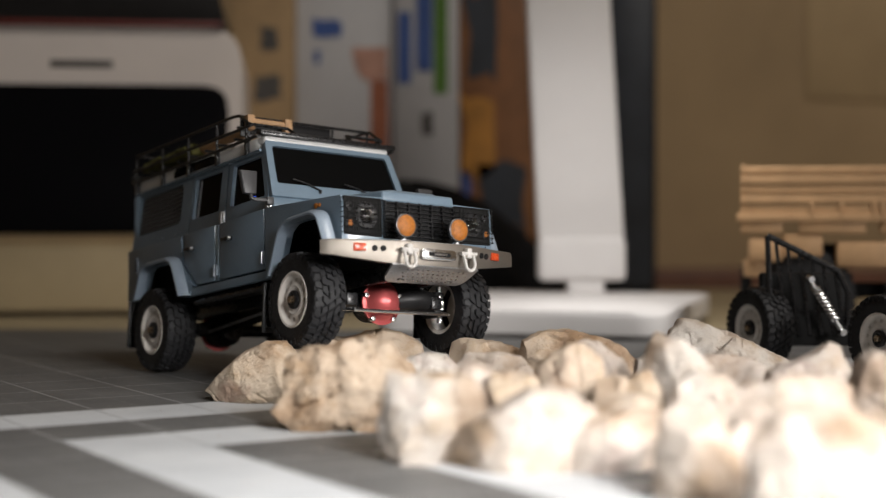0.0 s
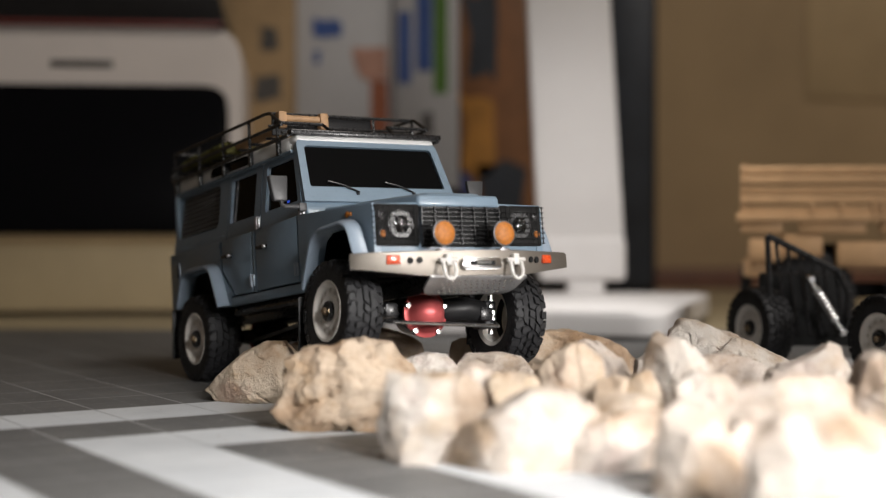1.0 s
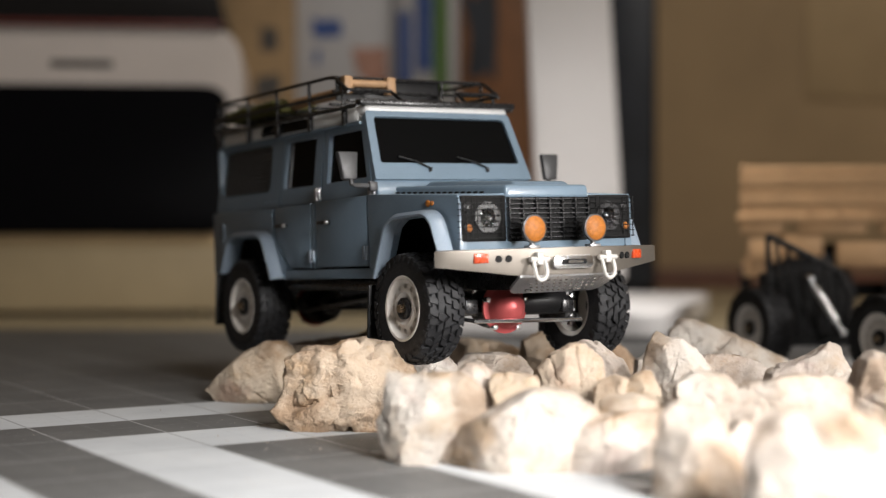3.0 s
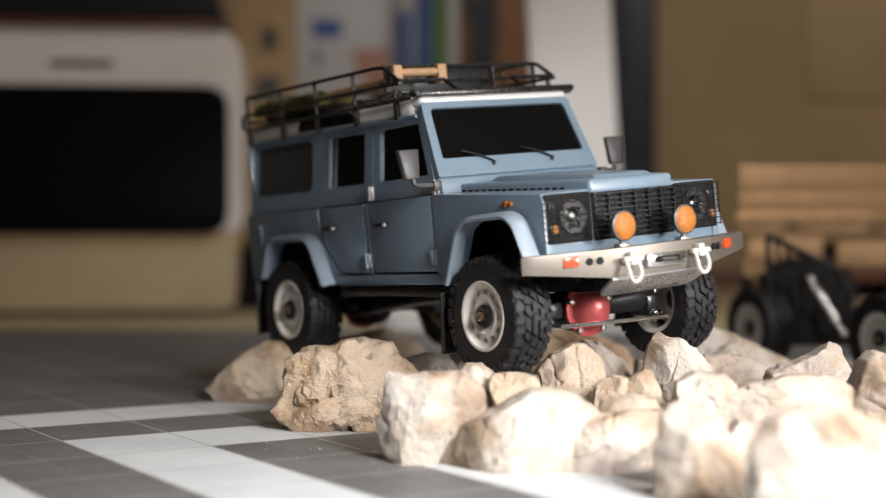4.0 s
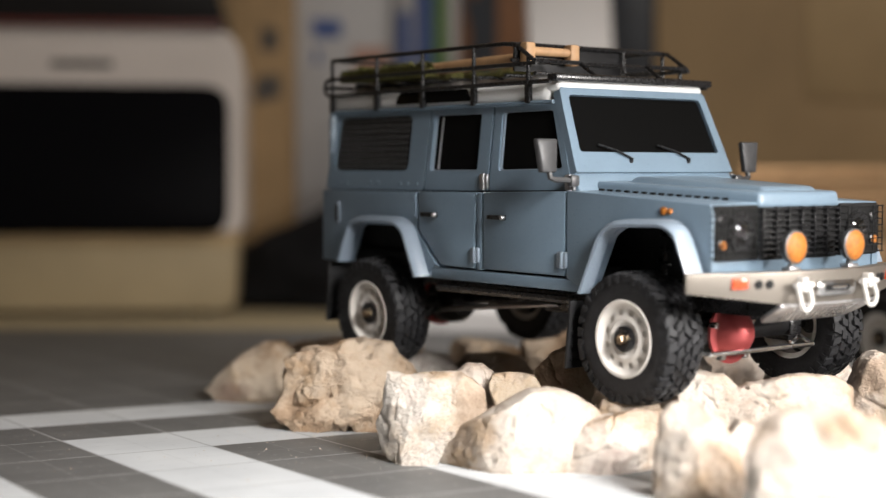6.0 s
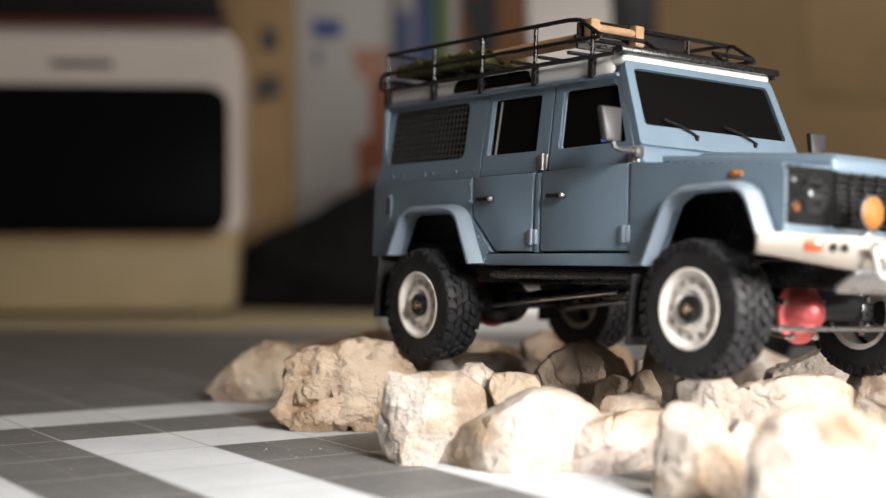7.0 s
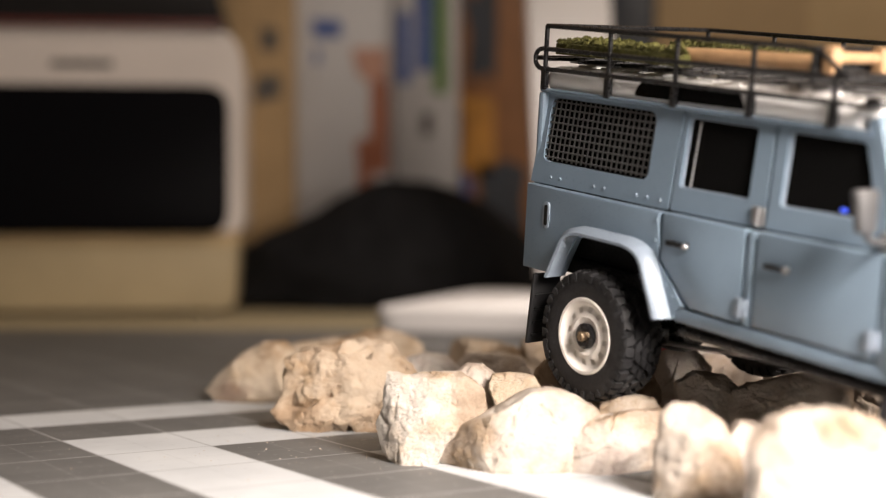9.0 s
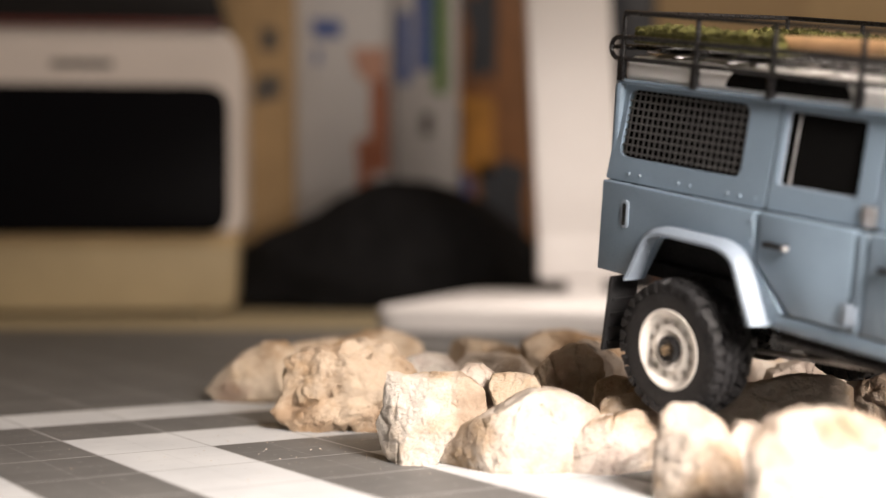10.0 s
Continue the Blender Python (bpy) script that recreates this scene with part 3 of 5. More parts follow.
def build_truck():
    truck = thing("toy_truck", pose(*TRUCK_BASE, -4.26, -8.16, -53.34), "blue-grey radio-controlled four-wheel-drive truck with a black roof rack climbing over rocks", "toy truck")

    def p(name, bm, mat, label="", parent=None, smooth=40):
        return part(name, bm, mat, parent or truck, label, smooth)

    # hidden core: floor pan, cab filler, engine bay; near-black stands for inner shade
    bm = bmesh.new()
    box(bm, -51, 103, -40, 40, 44, 107, 2)
    box(bm, 100, 117, -41, 41, 44, 80, 1)
    p("cabin_lining", bm, BLACK_AND_SHADE)
    bm = bmesh.new()
    box(bm, 121, 189, -30, 30, 40, 68, 1)
    box(bm, -48, 135, -44, 44, 38.5, 44, 1)
    p("floor_pan", bm, BLACK_AND_SHADE)

    for s, side in ((-1, "near"), (1, "off")):
        def near(a, b):
            return (a, s * 51.2, b)

        def far(a, b):
            return (a, s * 47.6, b)

        def near_up(a, b):
            return (a, s * side_y(b), b)

        def far_up(a, b):
            return (a, s * (side_y(b) - 2.6), b)
        # rear quarter with its wheel opening
        bm = bmesh.new()
        prism(bm, [(-54, 38), *ARCH_REAR, (31.2, 34), (34.4, 34.4), (34.4, 39.0), (40.2, 39.2), (23.6, 54.2), (23.6, 72), (-54, 72.2)], near, far, 1.1)
        q = p("rear_quarter", bm, BLUE)
        bm = bmesh.new()
        outer = rounded([(-56, 72.6), (23.6, 72.6), (23.6, 109.5), (-54.5, 109.5)], [1, 0.8, 0.8, 2])
        inner = rounded([(-51, 81.5), (10.5, 81.5), (10.0, 106.8), (-50.5, 106.8)], [4, 4, 4, 4])
        ring(bm, outer, inner, near_up, far_up)
        up = p("upper_quarter", bm, BLUE)
        bm = bmesh.new()
        prism(bm, rounded([(-51.5, 81), (11, 81), (10.5, 107.2), (-51, 107.2)], 4), lambda a, b: (a, s * (side_y(b) - 1.9), b), lambda a, b: (a, s * (side_y(b) - 2.5), b))
        p("side_window", bm, SHADED_GLASS, "black tinted side window", up)
        bm = bmesh.new()
        for k in range(21):
            x = -49.0 + k * 2.88
            tube(bm, [(x, s * (side_y(82) - 1.3), 82), (x, s * (side_y(106.5) - 1.3), 106.5)], 0.36, 4)
        for k in range(9):
            z = 83.3 + k * 2.75
            tube(bm, [(-50.6, s * (side_y(z) - 0.9), z), (10.2, s * (side_y(z) - 0.9), z)], 0.42, 4)
        p("window_grille", bm, GUARD, "black wire mesh window guard", up)
        # bolts along the waist
        bm = bmesh.new()
        for x in (-44, -38, -18, -12, 6, 12, 19):
            disc(bm, (x, s * side_y(75.6), 75.6), 0.7, -0.6 * s, "y", 8, 0.2) if s > 0 else lathe(bm, [(0.02, -0.5), (0.5, -0.5), (0.7, -0.1), (0.7, 0.4)], 8, (x, s * side_y(75.6), 75.6))
        tagged(p("waist_bolts", bm, BLUE, "small metal bolts", up), kind="stuff")
        bm = bmesh.new()
        prism(bm, rounded([(-42.2, 55.8), (-38.2, 55.8), (-38.2, 66.5), (-42.2, 66.5)], 2), lambda a, b: (a, s * 51.7, b), lambda a, b: (a, s * 50.5, b), 0.3)
        slot = p("vent_bezel", bm, FLARE, "", q)
        # no opening here: a near-black plate carries the shade of the slot
        bm = bmesh.new()
        prism(bm, rounded([(-41.0, 57), (-39.2, 57), (-39.2, 65.3), (-41.0, 65.3)], 0.9), lambda a, b: (a, s * 51.95, b), lambda a, b: (a, s * 51.0, b))
        p("vent_slot", bm, BLACK_AND_SHADE, "dark plate for the shade in the vent slot", q)

        # the doors
        def door(name, lower, upper_out, upper_in, handle_x, hinges, divider=None):
            bm = bmesh.new()
            prism(bm, lower, near, far, 0.9)
            d = p(name, bm, BLUE)
            bm = bmesh.new()
            ring(bm, rounded(upper_out, 1.2), rounded(upper_in, 1.6), near_up, far_up)
            fr = p("window_frame", bm, BLUE, "", d)
            bm = bmesh.new()
            c = [sum(v[0] for v in upper_in) / 4, sum(v[1] for v in upper_in) / 4]
            grow = [(c[0] + (x - c[0]) * 1.02, c[1] + (z - c[1]) * 1.02) for x, z in upper_in]
            prism(bm, rounded(grow, 1.6), lambda a, b: (a, s * (side_y(b) - 1.7), b), lambda a, b: (a, s * (side_y(b) - 2.3), b))
            p("window_pane", bm, SHADED_GLASS, "black tinted glass", d)
            bm = bmesh.new()
            ring(bm, rounded([(c[0] + (x - c[0]) * 1.0, c[1] + (z - c[1]) * 1.0) for x, z in upper_in], 1.6), rounded([(c[0] + (x - c[0]) * 0.95, c[1] + (z - c[1]) * 0.965) for x, z in upper_in], 1.4),
                 lambda a, b: (a, s * (side_y(b) - 0.9), b), lambda a, b: (a, s * (side_y(b) - 1.8), b))
            p("window_channel", bm, FLARE, "", d)
            if divider:
                bm = bmesh.new()
                tube(bm, [(divider, s * (side_y(82) - 1.4), 82), (divider, s * (side_y(105.5) - 1.4), 105.5)], 0.4, 6)
                p("window_divider", bm, ALU, "thin pale window divider", d)
            bm = bmesh.new()
            box(bm, handle_x - 6.5, handle_x + 4.0, min(s * 52.6, s * 53.8), max(s * 52.6, s * 53.8), 61.2, 63.1, 0.4)
            box(bm, handle_x - 5.2, handle_x - 3.6, min(s * 51, s * 53), max(s * 51, s * 53), 61.2, 63.0, 0.3)
            box(bm, handle_x + 1.6, handle_x + 3.4, min(s * 51, s * 53), max(s * 51, s * 53), 61.0, 63.2, 0.3)
            hd = p("door_handle", bm, SATIN, "black door handle with a bright button", d)
            bm = bmesh.new()
            lathe(bm, [(0.05, 54.2 * s), (0.8, 54.2 * s), (1.1, 53.8 * s), (1.1, 52.5 * s)], 10, (handle_x + 3.2, 0, 62.1))
            p("handle_button", bm, ALU, "", hd)
            for hx, hz in hinges:
                yy = 51.2 if hz < 72 else side_y(hz)
                bm = bmesh.new()
                box(bm, hx - 3.0, hx - 0.4, min(s * (yy - 0.6), s * (yy + 1.0)), max(s * (yy - 0.6), s * (yy + 1.0)), hz - 3.2, hz + 3.2, 0.5)
                box(bm, hx + 0.4, hx + 2.6, min(s * (yy - 0.6), s * (yy + 1.0)), max(s * (yy - 0.6), s * (yy + 1.0)), hz - 3.2, hz + 3.2, 0.5)
                tube(bm, [(hx, s * (yy + 0.9), hz - 3.4), (hx, s * (yy + 0.9), hz + 3.4)], 0.8, 8)
                p("door_hinge", bm, FLARE if hz < 72 else ALU, "", d)
            return d
        door("rear_door", [(25.0, 55.0), (41.6, 39.8), (64.8, 39.6), (65.4, 40.4), (65.4, 72.4), (25.0, 72.2)],
             [(24.6, 72.8), (69.2, 73.0), (67.6, 109.4), (24.6, 109.4)], [(27.0, 81.4), (61.0, 81.6), (60.2, 106.6), (26.6, 106.6)], 36, [(66.4, 45.6), (67.0, 77.0)], 31.5)
        door("front_door", [(70.9, 40.4), (71.5, 39.7), (122.0, 39.7), (122.6, 40.4), (122.6, 73.6), (70.9, 72.6)],
             [(70.6, 73.2), (122.6, 74.0), (108.6, 109.4), (69.0, 109.4)], [(75.0, 81.6), (115.6, 82.4), (106.0, 106.8), (74.0, 106.6)], 83, [(121.8, 46.2), (121.6, 77.0)])
        bm = bmesh.new()
        box(bm, 66.5, 69.8, min(s * 47.6, s * 51.0), max(s * 47.6, s * 51.0), 39.2, 72.2, 0.6)
        p("door_pillar", bm, BLUE)
        bm = bmesh.new()
        for x, z in ((25.2, 49.6), (29.2, 46.0), (33.0, 42.6), (22.2, 61.5), (22.2, 69)):
            lathe(bm, [(0.02, 51.75 * s), (0.5, 51.7 * s), (0.75, 51.4 * s), (0.75, 50.8 * s)], 8, (x, 0, z))
        tagged(p("panel_rivets", bm, BLUE, "small rivets beside the door seam", q), kind="stuff")
        # sill strip under the doors
        bm = bmesh.new()
        box(bm, 34.5, 137, min(s * 47.5, s * 51.0), max(s * 47.5, s * 51.0), 33.8, 38.8, 0.7)
        p("sill", bm, BLUE)
        # front wing: side skin with the wheel opening, and its top
        bm = bmesh.new()
        prism(bm, [(124, 39), (137.8, 34), *ARCH_FRONT, (198, 44.5), (198.2, 66), (197, 69.8), (124, 73.8)], lambda a, b: (a, s * (51.2 - max(0, a - 150) * 0.06), b), lambda a, b: (a, s * (47.6 - max(0, a - 150) * 0.06), b), 1.4, 3)
        hexa(bm, [(124, s * 49.5, 70), (197, s * 46.8, 66), (197, s * 22, 66), (124, s * 22, 70), (124, s * 49.5, 73.8), (197.6, s * 46.8, 69.8), (197.6, s * 22, 70.4), (124, s * 22, 74.6)], 0.9, 3)
        w = p("front_wing", bm, BLUE)
        bm = bmesh.new()
        lathe(bm, [(0.05, 50.4 * s), (1.1, 50.4 * s), (1.6, 50.0 * s), (1.6, 48.0 * s)], 14, (175.3, 0, 67))
        lathe(bm, [(0.05, 50.3 * s), (0.8, 50.3 * s), (1.1, 49.9 * s), (1.1, 48.0 * s)], 12, (178.6, 0, 67))
        p("side_indicator", bm, AMBER, "small amber side indicator", w)
        # flares
        for name, arch, grow in (("rear_flare", ARCH_REAR, [(-34.8, 38), (-25.0, 58.2), (-17.3, 60.8), (13.8, 60.8), (22.4, 57.6), (33.6, 34.6)]),
                                 ("front_flare", ARCH_FRONT, [(135.0, 34.4), (146.6, 59.6), (154.0, 63.6), (182.0, 64.4), (189.2, 60.8), (195.8, 45.4)])):
            bm = bmesh.new()
            inner = rounded(arch, [0.1, 5, 4, 4, 5, 0.1], 3)
            outer = rounded(grow, [0.1, 6, 5, 5, 6, 0.1], 3)
            a = [bm.verts.new((x, s * 57.2, z)) for x, z in inner]
            c = [bm.verts.new((x + (gx - x) * 0.35, s * 57.4, z + (gz - z) * 0.35)) for (x, z), (gx, gz) in zip(inner, outer)]
            e = [bm.verts.new((x + (gx - x) * 0.9, s * 55.0, z + (gz - z) * 0.9)) for (x, z), (gx, gz) in zip(inner, outer)]
            f = [bm.verts.new((gx, s * 50.4, gz)) for gx, gz in outer]
            g = [bm.verts.new((x, s * 48.0, z)) for x, z in inner]
            for k in range(len(a) - 1):
                for u, v in ((a, c), (c, e), (e, f), (g, a)):
                    bm.faces.new((u[k], u[k + 1], v[k + 1], v[k]))
            for k in (0, len(a) - 1):
                bm.faces.new((a[k], c[k], e[k], f[k], g[k]))
            p(name, bm, FLARE, "paler blue wheel-arch flare", smooth=50)
        # arch liner, slider, mud flaps, shock
        bm = bmesh.new()
        box(bm, 36, 134, min(s * 40, s * 47), max(s * 40, s * 47), 28.5, 33.2, 1.2)
        tube(bm, [(36, s * 48, 30), (134, s * 48, 30)], 1.8, 8)
        p("rock_slider", bm, SATIN, "black tube rock slider")
        for x, z0, z1 in ((-40, 9, 38), (131.5, 4, 31)):
            bm = bmesh.new()
            hexa(bm, [(x - 2.5, s * 43, z0), (x - 1, s * 43, z0), (x - 1, s * 57, z0), (x - 2.5, s * 57, z0), (x, s * 43, z1), (x + 1.5, s * 43, z1), (x + 1.5, s * 57, z1), (x, s * 57, z1)], 0.4)
            for k in range(4):
                box(bm, x - 1.2 + k * 0.4, x + 0.2 + k * 0.4, min(s * 44.5, s * 55.5), max(s * 44.5, s * 55.5), z0 + 3 + k * 5.5, z0 + 4 + k * 5.5)
            p("mud_flap", bm, BLACK, "black ribbed mud flap")
        for x in (156, -2):
            bm = bmesh.new()
            tube(bm, [(x, s * 31, 22), (x + 2, s * 27, 66)], 2.0, 8)
            p("shock_absorber", bm, SATIN)
            bm = bmesh.new()
            path = [(x + 2 * k / 72, s * (31 - 4 * k / 72) + 3.6 * math.cos(k * 0.7), 24 + 40 * k / 72 + 0.0) for k in range(73)]
            path = [(a + 3.6 * math.sin(k * 0.7), b, c) for k, (a, b, c) in enumerate(path)]
            tube(bm, path, 0.55, 5)
            p("coil_spring", bm, SATIN, "black coil spring")
        # mirror
        bm = bmesh.new()
        hexa(bm, [(120.0, s * 55.6, 81), (123.0, s * 55.4, 81), (123.0, s * 63.0, 81), (120.0, s * 63.4, 81), (119.0, s * 54.4, 94.4), (122.0, s * 54.2, 94.4), (122.0, s * 65.0, 94.4), (119.0, s * 65.4, 94.4)], 0.9, 3)
        mi = p("wing_mirror", bm, CHARCOAL, "black wing mirror on a metal arm")
        bm = bmesh.new()
        hexa(bm, [(119.7, s * 56.4, 82), (119.8, s * 56.4, 82), (119.8, s * 61.8, 82), (119.7, s * 61.8, 82), (118.8, s * 55.3, 93.4), (118.9, s * 55.3, 93.4), (118.9, s * 63.2, 93.4), (118.8, s * 63.2, 93.4)])
        p("mirror_glass", bm, STEEL, "grey mirror glass", mi)
        bm = bmesh.new()
        tube(bm, [(121.5, s * 58.5, 81.5), (122.0, s * 58.3, 79.0), (123, s * 56.5, 78.2), (124.5, s * 49, 78)], 1.2, 8)
        box(bm, 123.0, 126.0, min(s * 46, s * 50.5), max(s * 46, s * 50.5), 75.5, 80.0, 0.8)
        p("mirror_arm", bm, CHARCOAL, "", mi)
        # roof side window
        bm = bmesh.new()
        prism(bm, rounded([(-2, 111.8), (54, 111.8), (51, 117.2), (1, 117.2)], 1.6), lambda a, b: (a, s * 44.5, b), lambda a, b: (a, s * 40, b), 0.3)
        p("roof_side_window", bm, SHADED_GLASS, "narrow black roof-side window")
        # front lamp panels
        bm = bmesh.new()
        y0, y1 = min(s * 23.6, s * 47.4), max(s * 23.6, s * 47.4)
        box(bm, 196.5, 198.6, y0, y1, 49.2, 69.4, 0.6)
        lp = p("headlight_panel", bm, BLACK_AND_SHADE, "black headlight surround")
        bm = bmesh.new()
        lathe(bm, [(0.05, 1.2), (3, 1.0), (5, 0.2), (6.0, -0.8)], 24, (199, s * 34, 59.6), "x")
        p("headlight_lens", bm, CLEAR, "clear round headlight", lp)
        bm = bmesh.new()
        lathe(bm, [(6.1, 199.5), (6.9, 199.5), (7.1, 198.4)], 24, (0, s * 34, 59.6), "x")
        lathe(bm, [(2.0, 199.4), (2.4, 199.2), (2.4, 198.4)], 14, (0, s * 44, 55), "x")
        lathe(bm, [(2.0, 199.4), (2.4, 199.2), (2.4, 198.4)], 14, (0, s * 44, 64), "x")
        p("headlight_bezel", bm, SATIN, "", lp)
        bm = bmesh.new()
        lathe(bm, [(0.05, 200.2), (1.4, 200.1), (1.9, 199.0)], 14, (0, s * 44, 55), "x")
        p("front_indicator", bm, AMBER, "small amber front indicator", lp)
        bm = bmesh.new()
        for k in range(8):
            z = 50.4 + k * 2.55
            tube(bm, [(197.5, s * 48.6, z), (200.8, s * 48.0, z), (201.2, s * 46.5, z), (201.2, s * 24.8, z), (199, s * 23.8, z)], 0.2, 4)
        for y in (s * 46.6, s * 43.6, s * 40.8, s * 25.2, s * 27.4):
            tube(bm, [(201.3, y, 50), (201.3, y, 68.6)], 0.24, 4)
        p("headlight_grille", bm, BLACK_AND_SHADE, "black wire headlight guard", lp)

    # front face
    bm = bmesh.new()
    box(bm, 190, 197.4, -46.8, 46.8, 42.5, 69.5, 1.4, 3)
    p("front_panel", bm, BLUE)
    bm = bmesh.new()
    box(bm, 194, 198.0, -22.6, 22.6, 48.8, 69, 0.5)
    gr = p("radiator_backing", bm, BLACK_AND_SHADE)
    bm = bmesh.new()
    for k in range(9):
        z = 50.2 + k * 2.15
        box(bm, 197.6, 199.4, -22.4, 22.4, z, z + 0.7, 0.15, 1)
    for y in (-22.2, -14.8, -7.4, 0, 7.4, 14.8, 22.2):
        box(bm, 197.6, 199.8, y - 0.3, y + 0.3, 49.6, 68.6, 0.1, 1)
    p("radiator_grille", bm, SATIN, "black slatted radiator grille", gr)
    # bonnet with raised middle
    bm = bmesh.new()
    hexa(bm, [(123, -37, 71), (198.6, -23.5, 68), (198.6, 23.5, 68), (123, 37, 71), (123, -36, 77.6), (198.2, -23, 74.2), (198.2, 23, 74.2), (123, 36, 77.6)], 1.8, 4)
    hexa(bm, [(126, -25, 75), (196.5, -17.5, 72), (196.5, 17.5, 72), (126, 25, 75), (132, -21, 79.6), (192, -15, 76.2), (192, 15, 76.2), (132, 21, 79.6)], 1.6, 4)
    bo = p("bonnet", bm, BLUE, smooth=60)
    # solid bars; the shade of the slots is only in their near-black colour
    bm = bmesh.new()
    for s in (-1, 1):
        for k in range(15):
            x = 128 + k * 4.0
            y = s * (38.2 - (x - 123) * 0.18)
            box(bm, x, x + 2.4, y - 0.4, y + 0.4, 74.0 - (x - 123) * 0.05, 74.9 - (x - 123) * 0.05)
    tagged(p("bonnet_hinge", bm, BLACK_AND_SHADE, "row of dark bars drawn for the bonnet slots", bo), kind="stuff")
    bm = bmesh.new()
    hexa(bm, [(117, -46.5, 72), (127, -46.5, 72), (127, 46.5, 72), (117, 46.5, 72), (119, -45.5, 85.5), (124.6, -45.8, 77.4), (124.6, 45.8, 77.4), (119, 45.5, 85.5)], 1.0, 3)
    p("scuttle", bm, BLUE)
    # windscreen
    base, top = Vector((122.0, 0, 82.5)), Vector((107.6, 0, 116.2))
    rise = (top - base)
    outward = Vector((rise.z, 0, -rise.x)).normalized()

    def screen(off):
        return lambda a, b: tuple(base + rise.normalized() * b + Vector((0, a, 0)) + outward * off)
    bm = bmesh.new()
    ring(bm, rounded([(-46, -1.8), (46, -1.8), (42.4, 36.6), (-42.4, 36.6)], [1, 1, 4, 4]), rounded([(-40.8, 7.0), (40.8, 7.0), (38.6, 32.4), (-38.6, 32.4)], [1.6, 1.6, 2.4, 2.4]), screen(1.2), screen(-3.0))
    ws = p("windscreen_frame", bm, BLUE)
    bm = bmesh.new()
    prism(bm, rounded([(-41.2, 6.5), (41.2, 6.5), (39, 32.9), (-39, 32.9)], 2), screen(-0.3), screen(-1.4))
    p("windscreen", bm, SHADED_GLASS, "black tinted windscreen", ws)
    bm = bmesh.new()
    for y0, y1 in ((-30, -14), (4, 20)):
        tube(bm, [screen(1.8)(y1, 4.2), screen(2.4)((y0 + y1) / 2, 7.4), screen(1.6)(y0, 10.2)], 0.5, 6)
        tube(bm, [screen(1.0)(y1, 2.4), screen(2.2)(y1, 4.2)], 0.9, 8)
    p("wiper", bm, SATIN, "black windscreen wipers", ws)
    # roof
    bm = bmesh.new()
    box(bm, -55.5, 103.5, -43.8, 43.8, 108.6, 119.2, 4.2, 5)
    box(bm, 92, 109.2, -42.6, 42.6, 113.6, 119.0, 2.4, 4)
    roof = p("roof", bm, WHITE, "white roof", smooth=60)
    for k in range(11):
        bm = bmesh.new()
        x = -48 + k * 13.4
        box(bm, x, x + 8, -33, 33, 118.4, 120.0, 0.5)
        p("roof_rib", bm, WHITE, "", roof)
    bm = bmesh.new()
    for s in (-1, 1):
        tube(bm, [(-56, s * 44.4, 109.6), (108, s * 44.4, 109.8)], 0.9, 6)
    p("roof_gutter", bm, BLUE)
    bm = bmesh.new()
    box(bm, -56.5, -53, -46, 46, 38, 109, 1.5)
    p("rear_panel", bm, BLUE)

    # bumper
    bm = bmesh.new()
    half = [(214.5, 0), (214.5, 21.5), (203.0, 57.8), (198.5, 62.0), (195.5, 60), (199.6, 55.5), (210.8, 20.5), (210.8, 0)]
    outline = [(x, y) for x, y in half] + [(x, -y) for x, y in half[-2:0:-1]]

    def drop(y):
        return 33.0 + max(0, abs(y) - 21) * 0.13
    prism(bm, outline, lambda a, b: (a, b, 45.6), lambda a, b: (a - 2.0 * (a > 200), b, drop(b)), 0.9)
    bu = p("front_bumper", bm, SILVER, "champagne metal front bumper with angled ends", smooth=30)
    for s in (-1, 1):
        d = Vector((203.0 - 214.5, s * (57.8 - 21.5), 0)).normalized()
        nrm = Vector((d.y * s, -d.x * s, 0)).normalized()

        def on(y, z, out):
            k = (y - 21.5) / (57.8 - 21.5)
            return Vector((214.5 - 11.5 * k - 0.9, s * y, z)) + nrm * out
        bm = bmesh.new()
        q = [on(40.2, 39.6, o) for o in (-1, 1.0)] + [on(46.6, 39.6, o) for o in (1.0, -1)]
        u = [v + Vector((0, 0, 4.2)) for v in q]
        hexa(bm, [*q, *u], 0.5)
        p("marker_lamp", bm, MARKER, "orange-red marker lamp", bu)
        # not drilled: near-black discs stand in for the shade inside the holes
        for y in (31.5, 35.8):
            bm = bmesh.new()
            lathe(bm, [(0.05, 0.7), (1.5, 0.7), (1.6, 0.4), (1.6, -1)], 14)
            ang = math.atan2(nrm.y, nrm.x)
            bmesh.ops.transform(bm, matrix=Matrix.Translation(on(y, 41.2, 0)) @ Matrix.Rotation(ang - math.pi / 2, 4, "Z"), verts=bm.verts)
            p("bumper_hole", bm, BLACK_AND_SHADE, "dark disc for the shade in a round hole", bu)
        bm = bmesh.new()
        arc = [(217.2 + 0.0, s * 19 + 3.1 * math.cos(t), 35.4 + 4.0 * math.sin(t)) for t in [math.pi + math.pi * k / 10 for k in range(11)]]
        tube(bm, [(215.6, s * 19 - 3.1, 40.5), *arc, (215.6, s * 19 + 3.1, 40.5)], 0.9, 10)
        p("tow_shackle", bm, LOOP, "white tow shackle", bu)
        bm = bmesh.new()
        box(bm, 213, 217.2, s * 19 - 1.6, s * 19 + 1.6, 38.2, 43.6, 0.6)
        tube(bm, [(216.0, s * 19 - 5.0, 40.6), (216.0, s * 19 + 5.0, 40.6)], 1.1, 8)
        p("shackle_bracket", bm, LOOP, "", bu)
        # round spotlight
        bm = bmesh.new()
